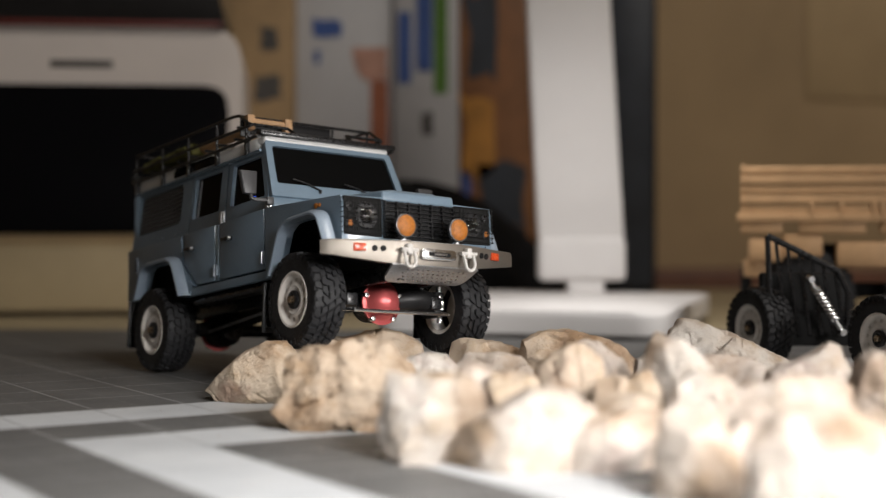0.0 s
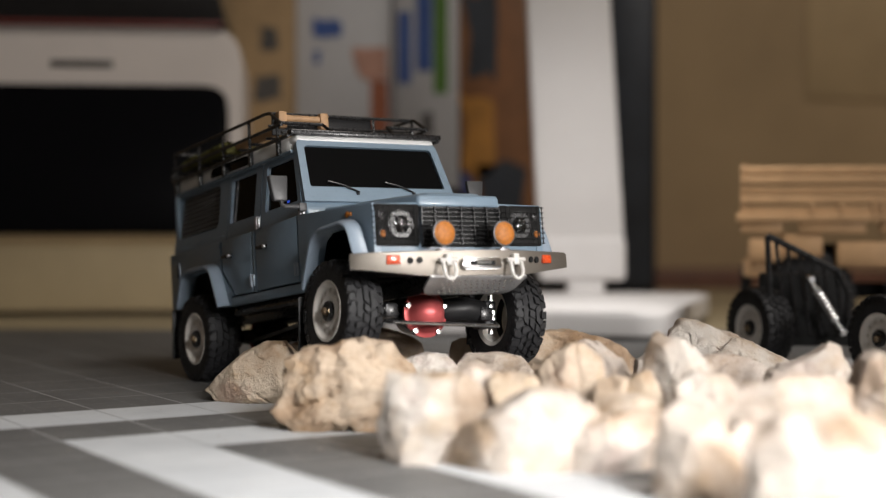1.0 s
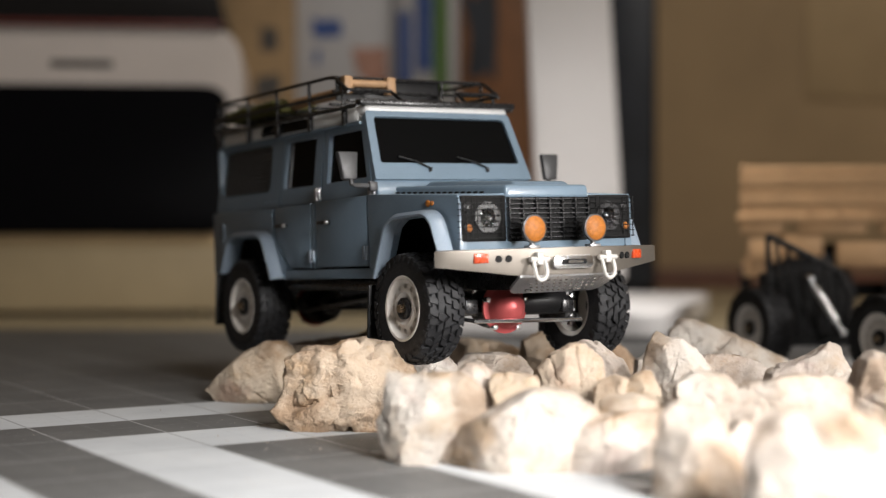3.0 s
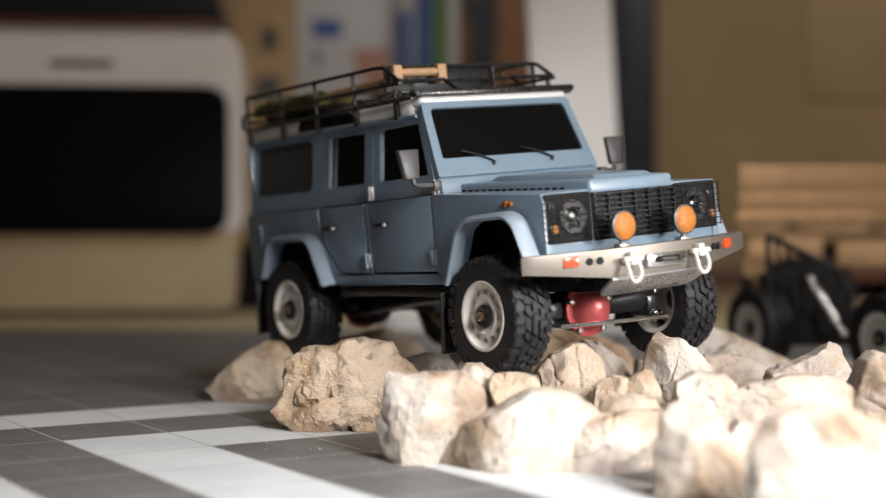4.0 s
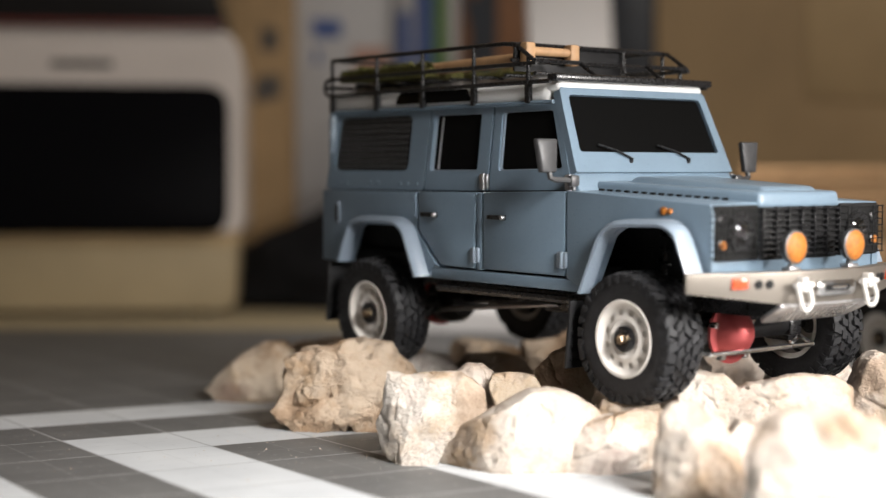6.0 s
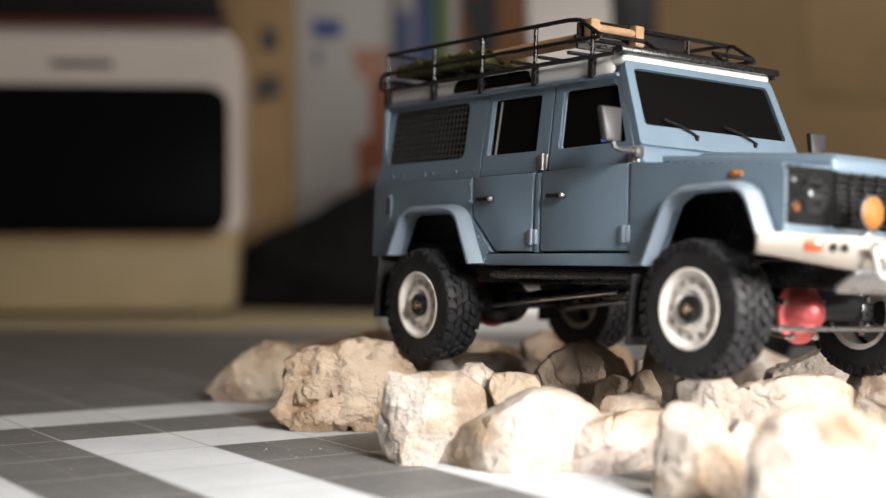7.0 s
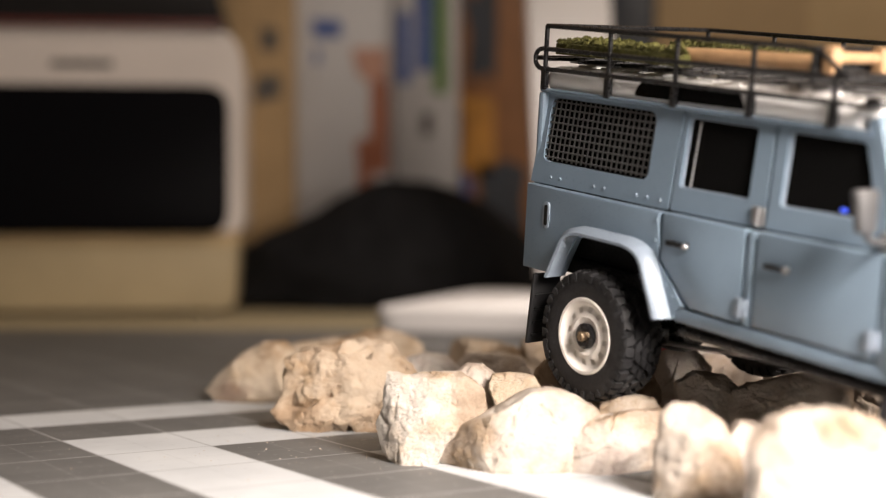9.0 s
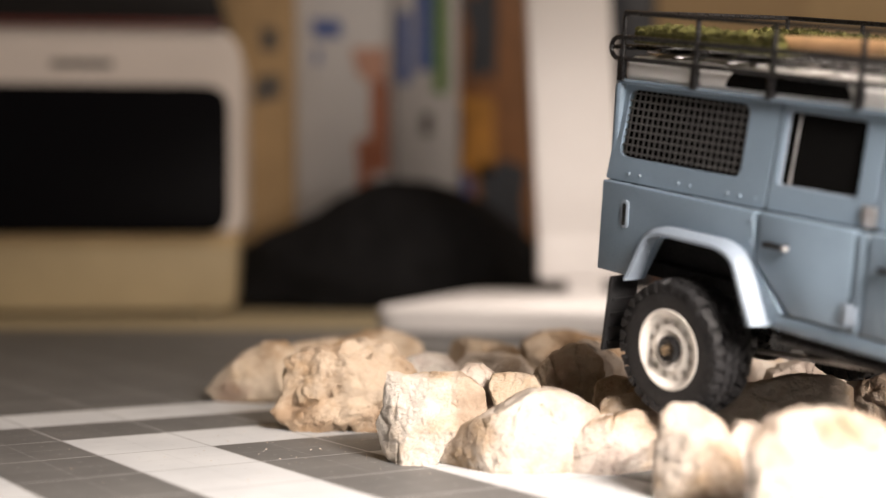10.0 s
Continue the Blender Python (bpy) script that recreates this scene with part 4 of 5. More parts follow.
        tube(bm, [(208, s * 17, 45), (208.6, s * 17, 50)], 1.3, 8)
        box(bm, 206, 210.5, s * 17 - 3, s * 17 + 3, 45.4, 46.8, 0.4)
        st = p("spotlight_bracket", bm, ALU, "", bu)
        bm = bmesh.new()
        lathe(bm, [(0.05, 205.5), (3.4, 205.7), (5.4, 207.6), (6.3, 209.2), (6.3, 210.6), (5.8, 210.9)], 26, (0, s * 17, 54), "x")
        sp = p("spotlight", bm, GUARD, "round spotlight with an amber cover", bu)
        bm = bmesh.new()
        lathe(bm, [(0.05, 212.4), (2.8, 212.2), (4.6, 211.7), (5.6, 210.9), (5.6, 210.2)], 26, (0, s * 17, 54), "x")
        p("spotlight_cover", bm, AMBER, "round amber lens cover", bu)
    bm = bmesh.new()
    prism(bm, rounded([(-11, 36.2), (11, 36.2), (11, 41.8), (-11, 41.8)], 2.2), lambda a, b: (216.0, a, b), lambda a, b: (213.5, a, b), 0.4)
    wf = p("winch_fairlead", bm, STEEL, "bright steel winch fairlead", bu)
    # slot's inner shade drawn as a near-black plate on the fairlead face
    bm = bmesh.new()
    prism(bm, rounded([(-7, 38.0), (7, 38.0), (7, 40.2), (-7, 40.2)], 1.0), lambda a, b: (216.25, a, b), lambda a, b: (215, a, b))
    p("fairlead_slot", bm, BLACK_AND_SHADE, "dark plate for the shade in the cable slot", wf)
    bm = bmesh.new()
    tube(bm, [(216.6, -4, 39.1), (216.9, 4, 39.1)], 0.7, 8)
    p("winch_hook", bm, STEEL, "", wf)
    # skid plate with a grid of bright dimples, leaning forward under the bumper
    low, top = Vector((199.6, 0, 25.6)), Vector((213.0, 0, 32.8))
    slope = (top - low).normalized()
    face = Vector((slope.z, 0, -slope.x))

    def sheet(off):
        return lambda a, b: tuple(low + slope * b + Vector((0, a, 0)) + face * off)
    run = (top - low).length
    bm = bmesh.new()
    prism(bm, rounded([(-23, 0), (23, 0), (26, 4), (27.5, run), (-27.5, run), (-26, 4)], [2, 2, 2, 1, 1, 2]), sheet(0.0), sheet(-1.2), 0.3)
    sk = p("skid_plate", bm, ALU, "perforated aluminium skid plate")
    bm = bmesh.new()
    for r in range(4):
        for c in range(12):
            b = 2.6 + r * 3.1
            y = (-18.2 + c * 3.3 + (1.65 if r % 2 else 0)) * (0.9 + 0.008 * b)
            rim = [sheet(0.05)(y + 0.8 * math.cos(t), b + 0.8 * math.sin(t)) for t in [2 * math.pi * k / 8 for k in range(8)]]
            dome = [sheet(0.3)(y + 0.45 * math.cos(t), b + 0.45 * math.sin(t)) for t in [2 * math.pi * k / 8 for k in range(8)]]
            lo8, hi8 = [bm.verts.new(q) for q in rim], [bm.verts.new(q) for q in dome]
            for k in range(8):
                bm.faces.new((lo8[k], lo8[(k + 1) % 8], hi8[(k + 1) % 8], hi8[k]))
            bm.faces.new(hi8)
    tagged(p("skid_plate_holes", bm, STEEL, "", sk), kind="stuff")

    # chassis
    bm = bmesh.new()
    for s in (-1, 1):
        box(bm, -50, 203, min(s * 14, s * 18), max(s * 14, s * 18), 27, 36, 0.6)
    for x in (-46, 40, 110, 190):
        box(bm, x, x + 6, -16, 16, 28, 35, 0.5)
    box(bm, 70, 112, -17, 17, 20, 36, 2)
    p("chassis", bm, SATIN, "black ladder chassis")
    bm = bmesh.new()
    tube(bm, [(0, -5, 20), (75, 0, 26)], 2.4, 10)
    tube(bm, [(110, 0, 26), (158, -5, 20)], 2.4, 10)
    tagged(p("drive_shaft", bm, SATIN), kind="stuff")
    bm = bmesh.new()
    for s in (-1, 1):
        tube(bm, [(2, s * 24, 16), (84, s * 19, 24)], 1.1, 8)
        tube(bm, [(154, s * 24, 16), (90, s * 19, 24)], 1.1, 8)
    p("suspension_link", bm, ALU, "thin metal suspension links")

    axles = []
    for name, x, d in (("front_axle", 161.0, 1), ("rear_axle", -7.9, -1)):
        ax = new(name)
        ax.parent = truck
        bm = bmesh.new()
        tube(bm, [(0, -36, 0), (0, 36, 0)], 4.0, 12)
        lathe(bm, [(0.05, -10.5), (7, -10), (9.6, -6), (10.4, 0), (10.4, 8)], 24, (0, -6, 0), "x", d)
        for s in (-1, 1):
            box(bm, -5, 8, min(s * 30, s * 37), max(s * 30, s * 37), -6, 8, 1)
            box(bm, 2, 14, min(s * 24, s * 31), max(s * 24, s * 31), -3, 4, 1)
        part("axle_housing", bm, SATIN, ax, "black axle housing")
        bm = bmesh.new()
        lathe(bm, [(12.2, 8), (12.2, 9.4), (10.4, 9.8), (9.6, 10.8), (8.6, 13.4), (5.6, 16.4), (2.5, 17.8), (0.05, 18.1)], 28, (0, -6, 0), "x", d)
        part("diff_cover", bm, RED, ax, "red anodised differential cover", 60)
        bm = bmesh.new()
        for k in range(5):
            t = 2 * math.pi * (k + 0.25) / 5
            lathe(bm, [(0.05, 11.6), (1.3, 11.5), (1.5, 10.8), (1.5, 8.5)], 10, (0, -6 + 11.2 * math.cos(t), 11.2 * math.sin(t)), "x", d)
        if d > 0:
            for s in (-1, 1):
                for z in (-5, 0, 5):
                    lathe(bm, [(0.05, 9.8), (1.3, 9.6), (1.5, 8)], 10, (0, s * 33.5, z), "x")
                tube(bm, [(5, s * 35.5, 11), (5, s * 35.5, -9)], 1.5, 8)
                tube(bm, [(6, s * 35.5, -2), (6, s * 35.5, 3)], 2.3, 8)
        tagged(part("axle_bolts", bm, STEEL, ax, "bright steel screws"), kind="stuff")
        if d > 0:
            bm = bmesh.new()
            tube(bm, [(20, -30, -6), (20, 30, -6)], 1.0, 8)
            tube(bm, [(20, 30, -6), (8, 37, -4)], 1.0, 8)
            tube(bm, [(20, -30, -6), (8, -37, -4)], 1.0, 8)
            part("steering_rod", bm, STEEL, ax, "thin steel steering rod")
            bm = bmesh.new()
            tube(bm, [(6, 6, 2), (10, 16, 3), (6, 28, 2)], 6.0, 10)
            part("steering_servo", bm, BLACK, ax, "black rounded servo housing")
        axles.append(ax)
    # a small lamp on the receiver inside the cab
    bm = bmesh.new()
    box(bm, 99.0, 102.0, -44.6, -42.5, 83.4, 84.7, 0.4)
    p("receiver_led", bm, LED, "tiny glowing blue light behind the window")

    roof_rack(truck)
    wheels = []
    first = None
    for x in (161.0, -7.9):
        for s in (-1, 1):
            w = build_wheel(truck, "wheel", first)
            first = first or w
            wheels.append((w, x, s))
    return truck, axles, wheels


def roof_rack(truck):
    rk = new("roof_rack")
    rk.parent = truck
    rk["label"] = "black tube roof rack"
    for s in (-1, 1):
        bm = bmesh.new()
        tube(bm, [(-54, s * 45, 135), (78, s * 45, 135), (85, s * 45, 134.2), (97, s * 45, 127)], 0.95, 8)
        part("top_rail", bm, SATIN, rk)
        bm = bmesh.new()
        end = [(-56 - 4.6 * math.sin(t), s * 45, 121.9 + 4.0 * math.cos(t)) for t in [math.pi * k / 8 for k in range(9)]]
        tube(bm, [(98, s * 45, 126), *end, (108, s * 46, 118.2)], 0.95, 8)
        part("side_rail", bm, SATIN, rk)
        for x in (-54, -16, 20, 57, 93):
            bm = bmesh.new()
            top = 135 if x < 80 else 129.5
            tube(bm, [(x, s * 45, top), (x, s * 45, 118)], 0.95, 8)
            box(bm, x - 1.5, x + 1.5, min(s * 43.8, s * 46.0), max(s * 43.8, s * 46.0), 109.6, 119, 0.4)
            part("rack_post", bm, SATIN, rk)
    bm = bmesh.new()
    tube(bm, [(-54, -45, 135), (-54, 45, 135)], 0.95, 8)
    tube(bm, [(-60.4, -45, 122), (-60.4, 45, 122)], 0.95, 8)
    part("rear_rail", bm, SATIN, rk)
    bm = bmesh.new()
    tube(bm, [(97, -45, 127), (97, -20, 127), (107, -19, 120.5)], 0.95, 8)
    tube(bm, [(97, 45, 127), (97, 20, 127), (107, 19, 120.5)], 0.95, 8)
    tube(bm, [(82, -45, 134.8), (82, 45, 134.8)], 0.95, 8)
    tube(bm, [(82, 20, 134.8), (82, 20, 122)], 0.8, 8)
    tube(bm, [(82, 45, 134.8), (82, 45, 122)], 0.8, 8)
    tube(bm, [(82, -45, 128), (82, 45, 128)], 0.8, 8)
    tagged(part("front_rail", bm, SATIN, rk), kind="stuff")
    bm = bmesh.new()
    box(bm, 105.5, 111.5, -46, 46, 118.2, 121.2, 0.8)
    part("light_bar", bm, SATIN, rk, "black bar across the roof front")
    for k in range(9):
        x = -54 + k * 18.6
        bm = bmesh.new()
        box(bm, x, x + 2.2, -44.5, 44.5, 121.2, 122.6, 0.4, 1)
        part("rack_slat", bm, SATIN, rk)
    bm = bmesh.new()
    for y in (-30, -15, 0, 15, 30):
        tube(bm, [(-56, y, 120.9), (106, y, 120.9)], 0.8, 6)
    part("rack_runner", bm, ALU, rk)
    bm = bmesh.new()
    box(bm, 79.4, 80.6, -42, 19.5, 123.5, 134.2, 0.3)
    part("front_board", bm, BLACK, rk, "flat black board fixed behind the front rail")
    # load: shovel and two mossy boards
    bm = bmesh.new()
    tube(bm, [(0, -34, 127.5), (30, -33, 128.5), (79, -31, 129.6)], 2.9, 10)
    sh = part("shovel_shaft", bm, WOOD, rk, "light wooden shovel handle strapped to the rack")
    bm = bmesh.new()
    for y in (-38.5, -13.5):
        box(bm, 82.5, 87.5, y - 2.6, y + 2.6, 126.5, 135.6, 1.0)
    tube(bm, [(85, -37, 132), (85, -14, 132)], 1.9, 10)
    part("shovel_grip", bm, WOOD, rk, "wooden grip with two upright ends")
    rnd = random.Random(5)
    for y0, y1, x0, x1 in ((-42, -20, -52, 18), (20, 42, -52, 30)):
        bm = bmesh.new()
        box(bm, x0, x1, y0, y1, 124.0, 128.4, 0.4)
        for _ in range(900):
            x, y, r = rnd.uniform(x0, x1), rnd.uniform(y0, y1), rnd.uniform(0.5, 1.3)
            z = 128.6 + rnd.uniform(-0.6, 1.2) + 1.6 * noise.noise(Vector((x * 0.12, y * 0.12, 0)))
            t = rnd.uniform(0, 3.1)
            dx, dy = r * 1.6 * math.cos(t), r * 1.6 * math.sin(t)
            vs = [bm.verts.new(q) for q in ((x + dx, y + dy, z), (x - dy, y + dx, z - r), (x - dx, y - dy, z + 0.3), (x, y, z + r * 1.5))]
            bm.faces.new(vs[:3]), bm.faces.new((vs[0], vs[1], vs[3])), bm.faces.new((vs[1], vs[2], vs[3])), bm.faces.new((vs[2], vs[0], vs[3]))
        part("moss_board", bm, MOSS, rk, "moss-green ragged board on the rack")
    return rk


# ---- things behind the rocks ----
IVORY = worn("ivory_enamel", (0.62, 0.565, 0.525), 0.55, vary=0.05, scale=8)
CUSTARD = worn("custard_enamel", (0.37, 0.295, 0.175), 0.55, vary=0.1, scale=10)
DARKGLASS, _t, _b = shader("oven_glass", (0.004, 0.004, 0.005), 0.35, spec=0.04)
CHAR = worn("black_lacquer", (0.011, 0.010, 0.010), 0.5, spec=0.2, vary=0.3, scale=12)
REDTRIM = worn("red_trim", (0.17, 0.03, 0.022), 0.4, vary=0.1)
INK = worn("dark_ink", (0.08, 0.075, 0.07), 0.6, vary=0.1)
CARD = worn("brown_cardboard", (0.40, 0.27, 0.14), 0.8, vary=0.14, scale=18, bump=0.1, grain=400)
PALEBOX = worn("pale_printed_card", (0.52, 0.52, 0.53), 0.55, vary=0.06, scale=10)
GREYBOX = worn("grey_printed_card", (0.45, 0.45, 0.46), 0.55, vary=0.06, scale=10)
RUSTBOX = worn("rust_brown_card", (0.22, 0.095, 0.035), 0.6, vary=0.3, scale=16)
NAVY = worn("dark_navy_card", (0.028, 0.034, 0.045), 0.5, vary=0.4, scale=14)
ORANGE = worn("orange_print", (0.42, 0.19, 0.03), 0.55, vary=0.35, scale=18)
BLUEINK = worn("blue_print", (0.05, 0.10, 0.30), 0.5, vary=0.15, scale=18)
GREENINK = worn("green_print", (0.09, 0.20, 0.03), 0.5, vary=0.15, scale=18)
PINK = worn("peach_print", (0.50, 0.28, 0.21), 0.55, vary=0.2, scale=25)
BRICKRED = worn("brick_red_print", (0.35, 0.12, 0.06), 0.55, vary=0.2, scale=25)
FABRIC = worn("black_fabric", (0.010, 0.010, 0.011), 0.9, spec=0.12, vary=0.35, scale=30, bump=0.4, grain=600, dist=0.001)
GLOSSWHITE = worn("white_plastic", (0.80, 0.78, 0.77), 0.62, vary=0.03, scale=10)
GREYSIDE = worn("grey_plastic", (0.30, 0.29, 0.28), 0.5, vary=0.08, scale=15)
PAPER = worn("tan_paper", (0.50, 0.37, 0.21), 0.8, vary=0.08, scale=10)
SAND = worn("sand_plastic", (0.60, 0.37, 0.19), 0.55, vary=0.12, scale=45, bump=0.1, grain=500)


def oven():
    o = thing("countertop_oven", pose(-0.442, 1.567, -0.0035, 0, 0, 6), "ivory countertop oven with a black glass door and black lid", "oven")
    bm = bmesh.new()

    def f(a, b):
        return (a, -40, b)
    prism(bm, rounded([(-230, 83), (222, 83), (222, 286), (-230, 286)], [8, 10, 40, 40], 6), f, lambda a, b: (a, 240, b), 5, 3)
    body = part("body", bm, IVORY, o, unit=0.001045)
    bm = bmesh.new()
    prism(bm, rounded([(-226, 6), (214, 6), (216, 70), (-228, 70)], [10, 10, 6, 6]), f, lambda a, b: (a, 240, b), 4, 3)
    part("base", bm, CUSTARD, o, "custard-yellow lower drawer", unit=0.001045)
    bm = bmesh.new()
    prism(bm, rounded([(-228, 70), (217, 70), (217, 84), (-228, 84)], 3), lambda a, b: (a, -34, b), lambda a, b: (a, 236, b), 1)
    part("seam_band", bm, PAPER, o, "", 40, unit=0.001045)
    bm = bmesh.new()
    prism(bm, rounded([(-215, 81), (208, 81), (208, 227), (-215, 227)], 24, 6), lambda a, b: (a, -44, b), lambda a, b: (a, -36, b), 3, 3)
    dr = part("door", bm, DARKGLASS, o, "black glass oven door", unit=0.001045)
    bm = bmesh.new()
    prism(bm, rounded([(-236, 284), (206, 284), (196, 330), (-226, 330)], [4, 4, 14, 14]), lambda a, b: (a, -46, b), lambda a, b: (a, 236, b), 4)
    part("lid", bm, CHAR, o, "black lid", unit=0.001045)
    bm = bmesh.new()
    box(bm, -200, 202, -48.5, -43, 285, 289, 1)
    part("lid_trim", bm, REDTRIM, o, "thin red edge strip", unit=0.001045)
    bm = bmesh.new()
    box(bm, 36, 96, -41.2, -39, 244, 251, 0.6)
    part("name_plate", bm, INK, o, "small grey lettering bar", unit=0.001045)
    bm = bmesh.new()
    for x in (-190, 180):
        lathe(bm, [(12, 0), (12, 6), (14, 8)], 16, (x, -10, 0), "z")
        lathe(bm, [(12, 0), (12, 6), (14, 8)], 16, (x, 200, 0), "z")
    tagged(part("feet", bm, CHAR, o, unit=0.001045), kind="stuff")


def blot(a, b, c, d):
    """A worn print: a box outline with an uneven edge."""
    rnd = random.Random(int(a * 7 + d))
    w, h = b - a, d - c
    if h > 4 * w:
        return rounded([(a, c), (b, c), (b, d), (a, d)], 3)
    return rounded([(a + w * u + w * rnd.uniform(-0.12, 0.12), c + h * v + h * rnd.uniform(-0.1, 0.1)) for u, v in ((0.05, 0.1), (0.4, 0), (0.75, 0.12), (1, 0.05), (0.9, 0.5), (1, 0.9), (0.6, 1), (0.3, 0.88), (0, 1), (0.12, 0.5))], 6)


def packet(name, x0, x1, y, deep, high, mat, label, category, prints=(), lean=0.0):
    """A standing carton with flat prints on its face; prints are (x0, x1, z0, z1, material, name)."""
    o = thing(name, pose((x0 + x1) / 2, y, -0.0035, lean, 0, 0), label, category)
    w = (x1 - x0) * 500
    bm = bmesh.new()
    box(bm, -w, w, 0, deep * 1000, 0, high * 1000, 2)
    part("carton", bm, mat, o)
    for a, b, c, d, m, n in prints:
        bm = bmesh.new()
        mid = (x0 + x1) / 2
        prism(bm, blot((a - mid) * 1000, (b - mid) * 1000, c * 1000, d * 1000), lambda u, v: (u, -1.2, v), lambda u, v: (u, 0.5, v))
        part(n, bm, m, o)
    return o


def background_things():
    Y = 1.83

    def X(px, y=Y):
        return (px - 784) / 2650 * y

    def Z(py, y=Y):
        return HEIGHT - (py - 397) * y / 2650
    packet("cardboard_box", X(412), X(520), Y, 0.2, 0.46, CARD, "brown cardboard box standing on the bench", "box",
           [(X(460), X(492), Z(90), Z(40), INK, "dark_print"), (X(450), X(500), Z(175), Z(125), INK, "dark_print")])
    packet("white_box", X(521), X(694), Y + 0.02, 0.12, 0.47, PALEBOX, "pale printed carton with blue and peach pictures", "box",
           [(X(552), X(604), Z(58), Z(25), BLUEINK, "blue_print"), (X(553), X(566), Z(108), Z(80), BLUEINK, "blue_print"), (X(622), X(690), Z(135), Z(72), PINK, "peach_print"),
            (X(655), X(686), Z(300), Z(135), BRICKRED, "red_print"), (X(628), X(660), Z(360), Z(240), BRICKRED, "red_print")])
    packet("grey_box", X(697), X(812), Y + 0.01, 0.14, 0.47, GREYBOX, "grey printed carton with blue and green stripes", "box",
           [(X(704), X(727), Z(142), Z(15), BLUEINK, "blue_stripe"), (X(737), X(765), Z(120), Z(-40), BLUEINK, "blue_stripe"), (X(768), X(792), Z(160), Z(-40), GREENINK, "green_stripe"),
            (X(745), X(768), Z(240), Z(190), INK, "dark_print")])
    packet("rust_box", X(814), X(952), Y + 0.03, 0.12, 0.47, RUSTBOX, "rust-brown carton with navy and orange pictures", "box",
           [(X(818), X(886), Z(135), Z(-40), NAVY, "navy_print"), (X(812), X(880), Z(310), Z(150), ORANGE, "orange_print"), (X(816), X(836), Z(360), Z(290), BLUEINK, "blue_print"), (X(850), X(940), Z(420), Z(270), NAVY, "navy_print")])
    # black tower behind the stand
    o = thing("black_tower_case", pose(X(1124, 1.97), 1.97, -0.0035), "tall black equipment case against the wall", "equipment case")
    bm = bmesh.new()
    box(bm, -38, 28, 0, 120, 0, 480, 4)
    part("case", bm, CHAR, o)
    bm = bmesh.new()
    box(bm, -33, 23, -4, 1, 12, 470, 2)
    part("front_panel", bm, NAVY, o, "dark slate front panel")
    # paper sheet on the wall
    bm = bmesh.new()
    prism(bm, rounded([(X(1432, 2.28), Z(172, 2.28)), (X(1700, 2.28), Z(180, 2.28)), (X(1700, 2.28), Z(-60, 2.28)), (X(1432, 2.28), Z(-60, 2.28))], 0.003), lambda a, b: (a, 2.2965, b), lambda a, b: (a, 2.299, b), 0.0004)
    ob = part("wall_paper_sheet", bm, PAPER, unit=1)
    tagged(ob, "tan paper sheet pinned to the brown wall", "paper sheet")
    # black bag slumped on the bench
    bm = bmesh.new()
    bmesh.ops.create_icosphere(bm, subdivisions=5, radius=1)
    for v in bm.verts:
        q = v.co.copy()
        hump = 0.72 + 0.28 * math.exp(-((q.x - 0.1) / 0.55) ** 2)
        k = 1 + 0.08 * noise.fractal(q * 2.2, 1, 2, 4)
        v.co = Vector((q.x * 190 * k, q.y * 80 * k, max(-0.25, q.z) * 118 * hump * k + 27))
    bag = part("black_bag", bm, FABRIC)
    bag.matrix_world = pose(X(700, 1.68), 1.70, -0.0035)
    tagged(bag, "slumped black fabric bag on the bench", "bag")


def white_stand():
    o = thing("desk_stand", pose(0.1036, 1.349, 0.0, 0, 0, -15.8), "white plastic desk stand with a flat base and upright arm", "stand")
    bm = bmesh.new()
    prism(bm, rounded([(-120, -173), (120, -173), (120, 173), (-120, 173)], 26, 6), lambda a, b: (a, b, 23), lambda a, b: (a, b, 5), 5, 4)
    part("base", bm, GLOSSWHITE, o)
    bm = bmesh.new()
    prism(bm, rounded([(-118, -171), (118, -171), (118, 171), (-118, 171)], 26, 6), lambda a, b: (a, b, 5.2), lambda a, b: (a, b, 0), 0)
    part("base_skirt", bm, GREYSIDE, o, "grey skirt around the lower base")
    a = new("arm")
    a.parent = o
    a.matrix_local = pose(-0.0018, 0.146, 0, 0, 0, 15.8)
    bm = bmesh.new()
    box(bm, -45, 37, -14, 14, 33, 74, 6, 4)
    part("hinge_block", bm, GLOSSWHITE, a, unit=0.00106)
    bm = bmesh.new()
    box(bm, -17, 17, -10, 10, 20, 36, 3, 3)
    part("hinge_neck", bm, GLOSSWHITE, a, unit=0.00106)
    bm = bmesh.new()
    hexa(bm, [(-45, -9, 70), (36, -9, 70), (36, 9, 70), (-45, 9, 70), (-68, -9, 520), (9, -9, 520), (9, 9, 520), (-68, 9, 520)], 4, 3)
    part("upright", bm, GLOSSWHITE, a, unit=0.00106)


